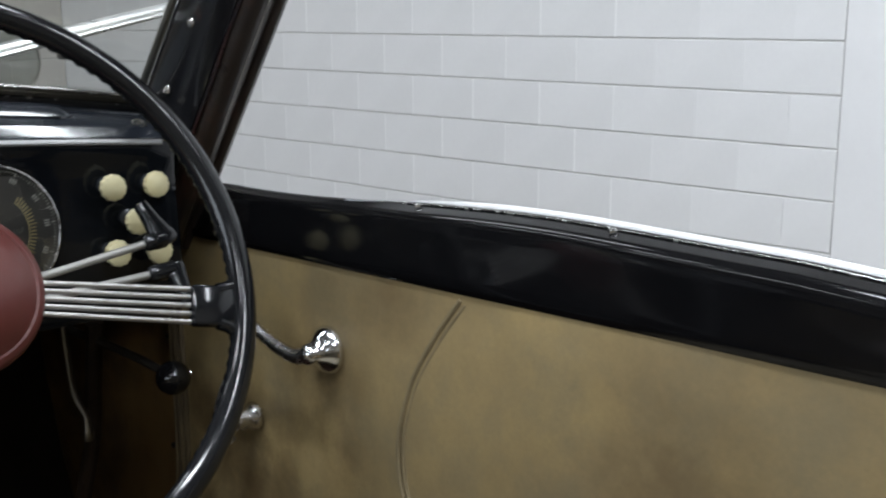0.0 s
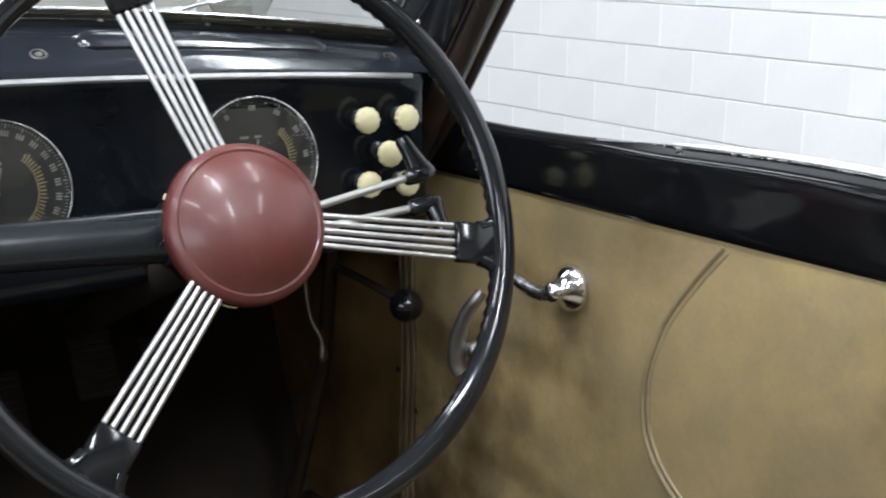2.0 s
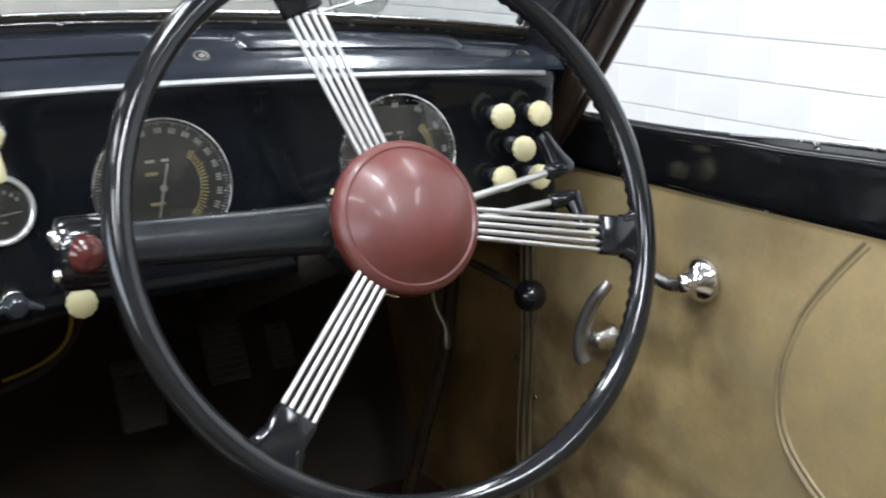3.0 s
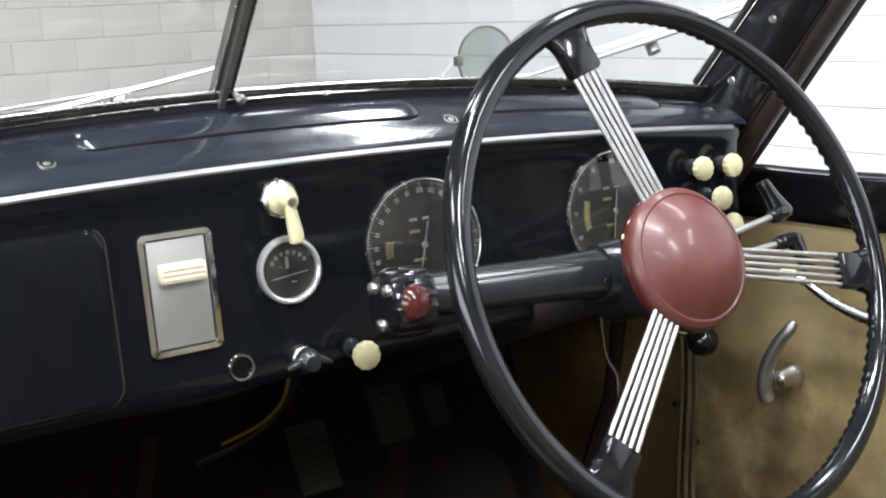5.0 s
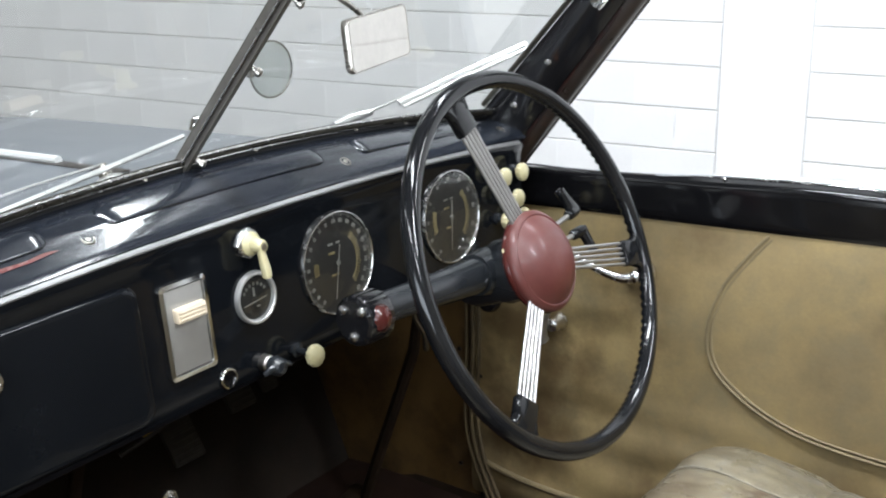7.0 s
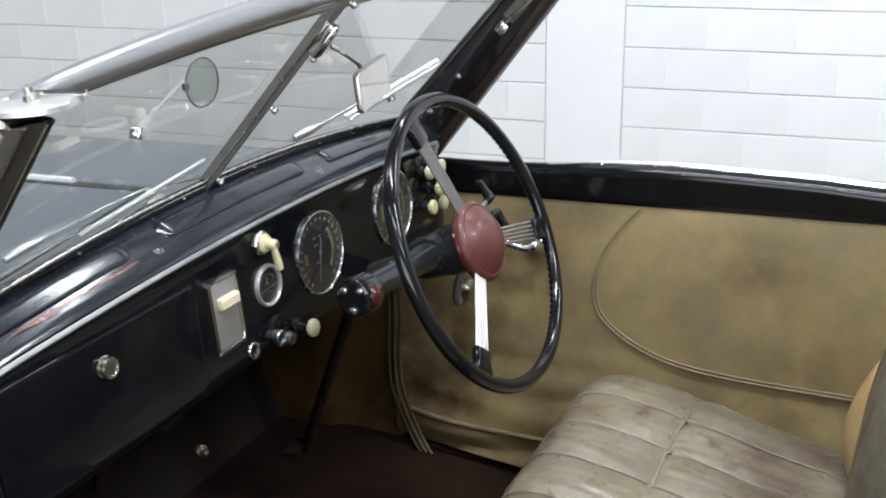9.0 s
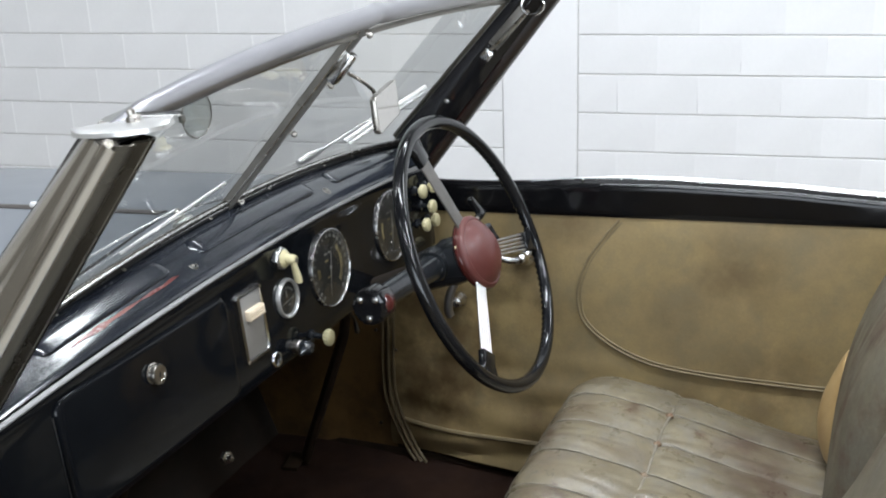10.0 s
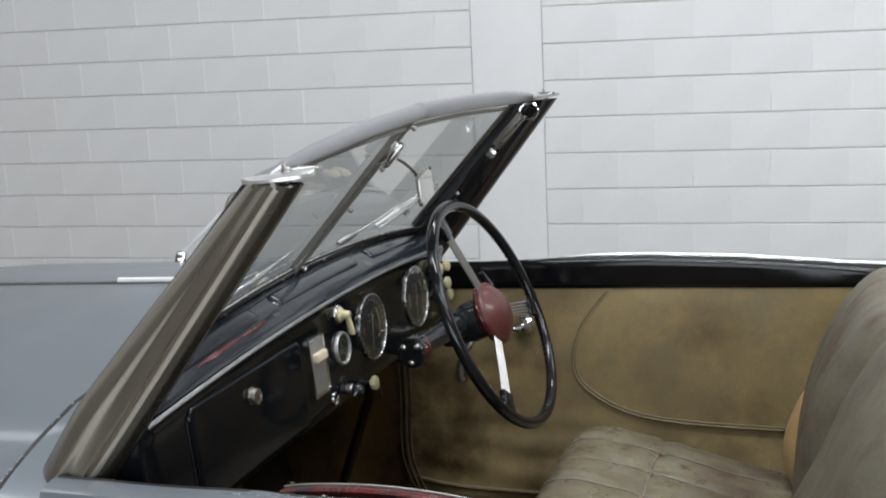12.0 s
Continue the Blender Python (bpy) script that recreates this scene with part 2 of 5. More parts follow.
# stands in for red reflections in the black gloss paint
M_REDGLINT = mat("red_reflection", (0.095, 0.020, 0.018), (0.016, 0.014, 0.018), 0.24, scale=22, fine=90, bump=0.02, lo=0.50, hi=0.72, stretch=(0.4, 1, 1), coat=0.2)
M_SILVERGLASS = mat("mirror_glass", (0.58, 0.555, 0.515), (0.55, 0.525, 0.485), 0.035, metal=1.0, scale=10, fine=90, bump=0, rvar=0.01)
M_TYRE = mat("tyre_rubber", (0.02, 0.02, 0.02), (0.03, 0.03, 0.03), 0.8, scale=10, fine=70, bump=0.3)
M_BRACE = mat("rusty_brown_steel", (0.030, 0.019, 0.011), (0.015, 0.010, 0.007), 0.6, scale=14, fine=110, bump=0.2, spec=0.2)
M_RING = mat("bright_ring", (0.66, 0.66, 0.65), (0.60, 0.60, 0.58), 0.30, metal=0.75, scale=30, fine=200, bump=0, rvar=0.03, grain=0.02)
M_SPOKE = mat("dull_steel_wire", (0.44, 0.43, 0.418), (0.38, 0.37, 0.358), 0.42, metal=1.0, scale=30, fine=220, bump=0, rvar=0.05, grain=0.02)
M_FILL = mat("white_joint_paint", (0.80, 0.80, 0.80), (0.765, 0.765, 0.765), 0.5, scale=4, fine=60, bump=0.1)
M_LINING = mat("chipped_black_enamel", (0.006, 0.006, 0.007), (0.010, 0.010, 0.011), 0.17, scale=6, fine=60, bump=0.05, depth=0.001, coat=0.1, rvar=0.07, third=(0.036, 0.017, 0.011), tscale=16, tlo=0.68, thi=0.76, fourth=(0.045, 0.043, 0.040), fscale=30, flo=0.68, fhi=0.72)
M_HEADER = mat("worn_silver_rail_paint", (0.33, 0.33, 0.345), (0.30, 0.30, 0.315), 0.30, metal=0.75, scale=1.2, fine=250, bump=0.0, coat=0.12, rvar=0.008, grain=0.01)
# tan piping again, with the footwell's shade put into its colour
M_SHADEPIPE = mat("shaded_tan_piping", (0.105, 0.076, 0.038), (0.055, 0.040, 0.021), 0.55, scale=18, fine=160, bump=0.15)
M_BRIGHT = mat("polished_aluminium", (0.86, 0.86, 0.85), (0.82, 0.82, 0.81), 0.30, metal=0.35, rvar=0.02, scale=30, fine=200, bump=0, grain=0.02)
M_FRONT = mat("warm_grey_painted_block", (0.51, 0.485, 0.445), (0.46, 0.44, 0.405), 0.55, scale=1.3, fine=45, bump=0.06, depth=0.002, grain=0.015, piece=0.015)
M_CAP = mat("black_cap_enamel", (0.0035, 0.0035, 0.004), (0.005, 0.005, 0.0055), 0.11, scale=7, fine=120, bump=0.01, depth=0.001, rvar=0.04, spec=0.34)
M_AGED = mat("aged_brassy_metal", (0.25, 0.238, 0.212), (0.205, 0.192, 0.165), 0.34, metal=1.0, scale=22, fine=160, bump=0, rvar=0.05, grain=0.03)
M_BAR = mat("dark_tarnished_bar", (0.17, 0.162, 0.146), (0.12, 0.112, 0.098), 0.32, metal=0.5, scale=22, fine=160, bump=0, rvar=0.05, grain=0.03)
M_SEAL = mat("dark_bronze_channel", (0.060, 0.054, 0.042), (0.045, 0.040, 0.031), 0.27, metal=0.75, scale=3, fine=160, bump=0, rvar=0.03, grain=0.02)
M_HINGE = mat("dull_hinge_strip", (0.060, 0.050, 0.043), (0.042, 0.035, 0.030), 0.4, metal=0.3, scale=12, fine=120, bump=0.05)
M_RUST = mat("rusty_black_channel", (0.016, 0.012, 0.010), (0.030, 0.019, 0.013), 0.35, scale=9, fine=120, bump=0.1, third=(0.052, 0.021, 0.011), tscale=12, tlo=0.56, thi=0.72)
M_PAD = mat("dusty_pedal_rubber", (0.035, 0.031, 0.026), (0.022, 0.019, 0.016), 0.75, scale=30, fine=120, bump=0.2)
M_CLEAR = glass("clear_disc", (0.80, 0.82, 0.81), 0.08)
M_SCREEN = glass("windscreen_glass", (0.79, 0.805, 0.79), 0.07)
M_GLASS = glass("dial_glass", (0.93, 0.94, 0.92), 0.06)
M_LAMP = glow("lamp_diffuser", (0.96, 0.98, 1.0), 9.0)


# ---- building helpers ----
def thicken(bm, d):
    """Gives a sheet its thickness: a second skin and a rim along its open edges."""
    bm.normal_update()
    rim = [(e.verts[0], e.verts[1], e.link_loops[0].vert == e.verts[0]) for e in bm.edges if len(e.link_faces) == 1]
    faces, verts = bm.faces[:], bm.verts[:]
    back = {}
    for v in verts:
        back[v] = bm.verts.new(v.co - v.normal * (d / 2))
        v.co += v.normal * (d / 2)
    for f in faces:
        bm.faces.new([back[v] for v in reversed(f.verts)])
    for a, b, along in rim:
        if not along:
            a, b = b, a
        bm.faces.new((b, a, back[a], back[b]))


def part(name, bm, material, parent=None, label="", smooth=True, angle=38, bevel=0.0, solid=0.0, subd=0, facing=None):
    me = bpy.data.meshes.new(name)
    bmesh.ops.recalc_face_normals(bm, faces=bm.faces)
    if facing and sum((f.normal * f.calc_area() for f in bm.faces), Vector()).dot(Vector(facing)) < 0:
        bmesh.ops.reverse_faces(bm, faces=bm.faces)
    if solid and not subd:
        thicken(bm, solid)
    bm.to_mesh(me)
    bm.free()
    me.materials.append(material)
    if smooth:
        me.polygons.foreach_set("use_smooth", [True] * len(me.polygons))
        me.set_sharp_from_angle(angle=radians(angle))
    ob = new(name, me)
    if parent:
        ob.parent = parent
    if solid and subd:
        s = ob.modifiers.new("solid", "SOLIDIFY")
        s.thickness, s.offset = solid, 0
    if bevel:
        v = ob.modifiers.new("bevel", "BEVEL")
        v.width, v.segments, v.limit_method = bevel, 2, "ANGLE"
    if subd:
        d = ob.modifiers.new("subd", "SUBSURF")
        d.levels = d.render_levels = subd
    return tagged(ob, label)


def grid(rows, bm=None, close_u=False, close_v=False, caps=False):
    """A sheet over rows of points."""
    bm = bm or bmesh.new()
    vs = [[bm.verts.new(p) for p in row] for row in rows]
    n, m = len(vs), len(vs[0])
    for i in range(n if close_u else n - 1):
        for j in range(m if close_v else m - 1):
            bm.faces.new((vs[i][j], vs[i][(j + 1) % m], vs[(i + 1) % n][(j + 1) % m], vs[(i + 1) % n][j]))
    if caps:
        bm.faces.new(vs[0])
        bm.faces.new(vs[-1])
    return bm


def tube(points, radius, seg=10, cyclic=False, bm=None, flat=1.0, caps=True):
    """A round bar along points; radius may be a list; flat squeezes it across."""
    P = [Vector(p) for p in points]
    n = len(P)
    R = radius if isinstance(radius, (list, tuple)) else [radius] * n
    rows, up = [], None
    for i, p in enumerate(P):
        a = P[(i - 1) % n] if cyclic or i else P[i]
        c = P[(i + 1) % n] if cyclic or i < n - 1 else P[i]
        d = (c - a).normalized()
        if up is None:
            up = d.orthogonal().normalized()
        up = (up - d * up.dot(d)).normalized()
        side = d.cross(up)
        rows.append([p + (up * math.cos(t) + side * math.sin(t) * flat) * R[i] for t in [2 * math.pi * k / seg for k in range(seg)]])
    return grid(rows, bm, close_u=cyclic, close_v=True, caps=caps and not cyclic)


def lathe(profile, at=(0, 0, 0), axis=(0, -1, 0), seg=32, bm=None, caps=True):
    """A turned body: (radius, height) pairs round an axis that starts at a place."""
    d = Vector(axis).normalized()
    u = d.orthogonal().normalized()
    v = d.cross(u)
    o = Vector(at)
    bm = bm or bmesh.new()
    rows = []
    for r, h in profile:
        rows.append([o + d * h + (u * math.cos(t) + v * math.sin(t)) * max(r, 1e-4) for t in [2 * math.pi * k / seg for k in range(seg)]])
    return grid(rows, bm, close_v=True, caps=caps)


def box(size, m=None, bev=0.0, bm=None, seg=2):
    b2 = bmesh.new()
    bmesh.ops.create_cube(b2, size=1)
    bmesh.ops.scale(b2, vec=size, verts=b2.verts)
    if bev:
        bmesh.ops.bevel(b2, geom=b2.edges[:], offset=bev, segments=seg, affect="EDGES", profile=0.5)
    if m is not None:
        b2.transform(m)
    if bm is None:
        return b2
    tmp = bpy.data.meshes.new("tmp")
    b2.to_mesh(tmp)
    b2.free()
    bm.from_mesh(tmp)
    bpy.data.meshes.remove(tmp)
    return bm


def smooth_path(points, n=8, cyclic=False):
    """A Catmull-Rom curve through points."""
    P = [Vector(p) for p in points]
    out = []
    k = len(P)
    for i in range(k if cyclic else k - 1):
        a = P[(i - 1) % k] if cyclic or i else P[0]
        b, c = P[i], P[(i + 1) % k]
        d = P[(i + 2) % k] if cyclic or i + 2 < k else P[-1]
        for j in range(n):
            t = j / n
            out.append(0.5 * ((2 * b) + (c - a) * t + (2 * a - 5 * b + 4 * c - d) * t * t + (3 * b - a - 3 * c + d) * t ** 3))
    if not cyclic:
        out.append(P[-1])
    return out


def rounded(w, h, r, n=6):
    """Corners of a rounded rectangle, centred."""
    pts = []
    for cx, cy, a0 in ((w / 2 - r, h / 2 - r, 0), (-w / 2 + r, h / 2 - r, 90), (-w / 2 + r, -h / 2 + r, 180), (w / 2 - r, -h / 2 + r, 270)):
        for k in range(n + 1):
            a = radians(a0 + 90 * k / n)
            pts.append((cx + r * math.cos(a), cy + r * math.sin(a)))
    return pts


def lerp(a, b, t):
    return a + (b - a) * t


def empty(name, m=None):
    ob = new(name)
    ob.empty_display_size = 0.2
    if m is not None:
        ob.matrix_world = m
    return ob


# ---- the hall ----
def block_mesh(name, length, height=0.1945, depth=0.09, cham=0.0036, ease=0.0012, paint=M_WALL):
    """One wall block facing -x, its edges eased."""
    bm = bmesh.new()
    y, z = length / 2, height / 2
    rows = []
    for x, c, e in ((depth, 0, 0), (cham, 0, 0), (0, cham, ease)):
        rows.append([(x, -y + e, -z + c), (x, y - e, -z + c), (x, y - e, z - c), (x, -y + e, z - c)])
    grid(rows, bm, close_v=True)
    bm.faces.ensure_lookup_table()
    bm.verts.ensure_lookup_table()
    bm.faces.new(bm.verts[8:12])
    bmesh.ops.recalc_face_normals(bm, faces=bm.faces)
    me = bpy.data.meshes.new(name)
    bm.to_mesh(me)
    bm.free()
    me.materials.append(paint)
    return me


def slab(name, lo, hi, material, label, category, parent=None):
    size = [b - a for a, b in zip(lo, hi)]
    mid = [(a + b) / 2 for a, b in zip(lo, hi)]
    ob = part(name, box(size, Matrix.Translation(mid)), material, parent, label, smooth=False)
    return tagged(ob, category=category, kind="structure")


def course_joints(i, section):
    """Ends of the blocks of one course: each course is laid half a block off the next."""
    if section == "ahead":
        first, last, odd = 0.4, FRONT_Y, i % 2 == 0
        start = first + (0.2 if odd else 0.4)
        ends = [first] + [start + 0.4 * k for k in range(40) if start + 0.4 * k < last - 0.02] + [last]
    else:
        first, last = 0.0, BACK_Y
        start = -0.4 if i % 2 == 0 else -0.2
        ends = [first] + [start - 0.4 * k for k in range(40) if start - 0.4 * k > last + 0.02] + [last]
    return ends


def cover(verts, faces, x0, ya, yb, za, zb, d=0.09, c=0.002):
    """Adds one far block to a joined mesh."""
    n = len(verts)
    for x, e in ((x0 + d, 0), (x0 + c, 0), (x0, c)):
        verts += [(x, ya + e, za + e), (x, yb - e, za + e), (x, yb - e, zb - e), (x, ya + e, zb - e)]
    for a in (0, 4):
        for k in range(4):
            faces.append((n + a + k, n + a + (k + 1) % 4, n + a + 4 + (k + 1) % 4, n + a + 4 + k))
    faces.append((n + 8, n + 9, n + 10, n + 11))


def build_hall():
    slab("floor", (LEFT_X - 0.3, BACK_Y - 0.3, -0.2), (WALL_X + 0.4, FRONT_Y + 0.4, 0.0), M_FLOOR, "smooth grey concrete hall floor", "floor")
    side = slab("wall_east", (WALL_X + 0.008, BACK_Y - 0.3, 0.0), (WALL_X + 0.3, FRONT_Y + 0.3, CEIL_Z), M_MORTAR,
                "white painted concrete block wall beside the car", "wall")
    slab("wall_north_b", (LEFT_X - 0.3, FRONT_Y + 0.003, 0.0), (0.9, FRONT_Y + 0.3, CEIL_Z), M_HALL, "unseen hall wall, brown for reflections in the car", "wall")
    front = slab("wall_north", (0.9, FRONT_Y + 0.007, 0.0), (WALL_X + 0.007, FRONT_Y + 0.3, CEIL_Z), M_MORTAR,
                 "warm grey painted concrete block wall ahead of the car", "wall")
    slab("wall_south", (LEFT_X - 0.3, BACK_Y - 0.3, 0.0), (WALL_X + 0.007, BACK_Y, CEIL_Z), M_HALL, "unseen hall wall, brown for reflections in the car", "wall")
    slab("wall_west_a", (LEFT_X - 0.3, BACK_Y, 0.0), (LEFT_X, -4.6, CEIL_Z), M_HALL, "unseen hall wall beside the assumed roller door opening", "wall")
    slab("wall_west_b", (LEFT_X - 0.3, 1.6, 0.0), (LEFT_X, FRONT_Y + 0.007, CEIL_Z), M_HALL, "unseen hall wall beside the assumed roller door opening", "wall")
    slab("wall_west_c", (LEFT_X - 0.3, -4.6, 3.4), (LEFT_X, 1.6, CEIL_Z), M_HALL, "unseen hall wall over the assumed roller door opening", "wall")
    slab("ceiling", (LEFT_X - 0.3, BACK_Y - 0.3, CEIL_Z), (WALL_X + 0.4, FRONT_Y + 0.4, CEIL_Z + 0.15), M_CEIL, "pale sheet ceiling of the hall", "ceiling")
    slab("ground", (-60.0, -60.0, -0.4), (60.0, 60.0, -0.21), M_FLOOR, "grey paved yard outside the hall", "ground")
    slab("column", (WALL_X - 0.002, 0.006, 0.0), (WALL_X + 0.2, 0.394, CEIL_Z), M_COLUMN, "smooth white painted concrete column in the block wall", "column")
    return side, front


def lay_blocks(side, front):
    """Blocks low on the walls, where the camera looks, one by one; the rest of each wall joined."""
    gap = 0.0002
    meshes = {}
    far_v, far_f = [], []
    for section in ("ahead", "behind"):
        for i in range(22):
            ends = course_joints(i, section)
            for a, b in zip(ends, ends[1:]):
                ya, yb = min(a, b), max(a, b)
                if i < 11 and -2.2 < (ya + yb) / 2 < 5.2 and yb - ya > 0.1:
                    L = round(yb - ya - gap, 4)
                    if L not in meshes:
                        meshes[L] = block_mesh("block", L)
                    ob = new("block", meshes[L])
                    ob.parent = side
                    ob.location = (WALL_X + random.uniform(-0.0004, 0.0004), (ya + yb) / 2, 0.2 * i + 0.1)
                else:
                    cover(far_v, far_f, WALL_X, ya + gap / 2, yb - gap / 2, 0.2 * i + 0.00275, 0.2 * i + 0.19725)
    # paint runs over the upright joints; here and there a short stretch stays open
    light_v, light_f, plain_v, plain_f = [], [], [], []
    for section in ("ahead", "behind"):
        for i in range(13):
            for y in course_joints(i, section)[1:-1]:
                w = 0.0030 + 0.0022 * random.random()
                z0, z1 = 0.2 * i + 0.003, 0.2 * i + 0.197
                pick, share = random.random(), random.uniform(0.3, 0.75)
                if y > 1.3:
                    cover(light_v, light_f, WALL_X - 0.0006, y - w, y + w, z0, z1, 0.02, 0.0005)
                    continue
                if pick < 0.14:
                    z0 = lerp(z0, z1, share)
                elif pick < 0.26:
                    z1 = lerp(z1, z0, share)
                cover(plain_v, plain_f, WALL_X - 0.0006, y - w * 1.2, y + w * 1.2, z0, z1, 0.02, 0.0004)
    for name, jv, jf, paint in (("joint_paint", light_v, light_f, M_FILL), ("joint_paint", plain_v, plain_f, M_WALL)):
        me = bpy.data.meshes.new(name)
        me.from_pydata(jv, [], jf)
        me.materials.append(paint)
        ob = new(name, me)
        ob.parent = side
        tagged(ob, kind="stuff")
    me = bpy.data.meshes.new("upper_blocks")
    me.from_pydata(far_v, [], far_f)
    me.materials.append(M_WALL)
    ob = new("upper_blocks", me)
    ob.parent = side
    tagged(ob, kind="stuff")
    far_v, far_f, meshes = [], [], {}
    turn = Matrix.Rotation(radians(90), 4, "Z")
    for i in range(22):
        x = WALL_X - 0.003 - (0.2 if i % 2 else 0.4)
        edge = WALL_X - 0.003
        while edge > 0.95:
            if i < 8 and edge > 1.2:
                L = round(edge - x - gap, 4)
                if L not in meshes:
                    meshes[L] = block_mesh("block", L, paint=M_FRONT)
                ob = new("block", meshes[L])
                ob.parent = front
                ob.matrix_basis = Matrix.Translation(((x + edge) / 2, FRONT_Y + random.uniform(-0.001, 0.001), 0.2 * i + 0.1)) @ turn
            else:
                cover(far_v, far_f, 0.0, x + gap / 2, edge - gap / 2, 0.2 * i + 0.00275, 0.2 * i + 0.19725)
            edge = x
            x -= 0.4
    me = bpy.data.meshes.new("upper_blocks")
    me.from_pydata([(y, FRONT_Y + x, z) for x, y, z in far_v], [], far_f)
    me.materials.append(M_FRONT)
    ob = new("upper_blocks", me)
    ob.parent = front
    tagged(ob, kind="stuff")


def ceiling_light(x, y, power):
    """A strip lamp: housing, diffuser and its light."""
    top = empty("ceiling_light", pose(x, y, CEIL_Z))
    tagged(top, "white fluorescent strip lamp on the ceiling", "ceiling lamp", "strip lamps on the ceiling")
    part("housing", box((0.32, 2.4, 0.07), Matrix.Translation((0, 0, -0.035)), 0.01), M_COLUMN, top)
    part("diffuser", box((0.26, 2.3, 0.04), Matrix.Translation((0, 0, -0.092)), 0.012), M_LAMP, top, "glowing milky diffuser")
    d = bpy.data.lights.new("strip", "AREA")
    d.shape, d.size, d.size_y, d.energy, d.color = "RECTANGLE", 0.26, 2.3, power, (0.925, 0.962, 1.0)
    lamp = new("strip", d)
    lamp.matrix_world = pose(x, y, CEIL_Z - 0.13)
    return top


side_wall, front_wall = build_hall()
for lx in (-3.6, -0.7, 2.2):
    for ly in (-4.4, -0.6, 3.2):
        ceiling_light(lx, ly, {2.2: 90, -0.7: 175, -3.6: 95}[lx] * ((0.05 if lx > 2 else 0.20) if ly > 3 else 1.0))
# area lamp added in the assumed opening, sends daylight in from the west
day = bpy.data.lights.new("daylight", "AREA")
day.shape, day.size, day.size_y, day.energy, day.color = "RECTANGLE", 6.0, 3.3, 360, (0.88, 0.94, 1.0)
new("daylight", day).matrix_world = look((LEFT_X - 0.15, -1.5, 1.7), (0, -1.5, 1.5))


# ---- the car ----
CAR = empty("convertible_car", pose(0.0048, -0.0406, 0.2, 0, 0, -6.87))
tagged(CAR, "old silver-grey open convertible with black dashboard and tan trim", "car")


def trim_z(x):
    return 0.9905 - 0.062 * x * x


def base_z(x):
    return 1.0445 - 0.112 * x * x


def screen(u, v, out=0.0):
    """A place on the windscreen: u across (-1 to 1), v up; out moves it ahead of the glass."""
    x = 0.69 * u
    yb, zb = 0.062 - 0.014 * u * u, 1.047 - 0.053 * u * u
    yt, zt = -0.226 - 0.012 * u * u, 1.367 - 0.022 * u * u
    return Vector((x, lerp(yb, yt, v) + out * 0.75, lerp(zb, zt, v) + out * 0.66))


def belt_top(y):
    t = min(max(-y / 0.6, -0.15), 1.0)
    return 0.893 + 0.031 * (t if t < 0 else t * t * (3 - 2 * t)) - 0.04 * max(0.0, -y - 0.8)


def card_top(y):
    return 0.830 + 0.036 * -y


def lean(obs):
    """The fascia leans: its top lies further ahead than its foot."""
    for ob in obs:
        for v in ob.data.vertices:
            v.co.y += 0.09 * (v.co.z - 0.885)


def dashboard():
    xs = [lerp(-0.70, 0.655, k / 48) for k in range(49)]
    rows = []
    for x in xs:
        t = trim_z(x)
        rows.append([(x, -0.037, t - 0.002), (x, -0.0385, t - 0.010), (x, -0.034, t - 0.022), (x, -0.030, t - 0.045), (x, -0.030, 0.86),
                     (x, -0.030, 0.790), (x, -0.029, 0.772), (x, -0.024, 0.763), (x, -0.012, 0.760), (x, 0.02, 0.762)])
    # rolled ends
    for end, sgn in ((0, -1), (-1, 1)):
        src = rows[end]
        e1 = [(p[0] + sgn * 0.008, p[1] + 0.006, p[2]) for p in src]
        e2 = [(p[0] + sgn * 0.011, p[1] + 0.03, p[2]) for p in src]
        e3 = [(p[0] + sgn * 0.011, p[1] + 0.07, p[2] + 0.004) for p in src]
        if end == 0:
            rows = [e3, e2, e1] + rows
        else:
            rows = rows + [e1, e2, e3]
    dash = part("dashboard", grid(rows), M_DASH, CAR, "glossy black painted steel fascia", solid=0.004)
    path = [(x, -0.0395, trim_z(x) - 0.003) for x in [lerp(-0.695, 0.645, k / 60) for k in range(61)]]
    part("trim_strip", tube(path, 0.0040, 8, flat=0.7), M_TRIM, dash, "thin silver trim strip")
    return dash


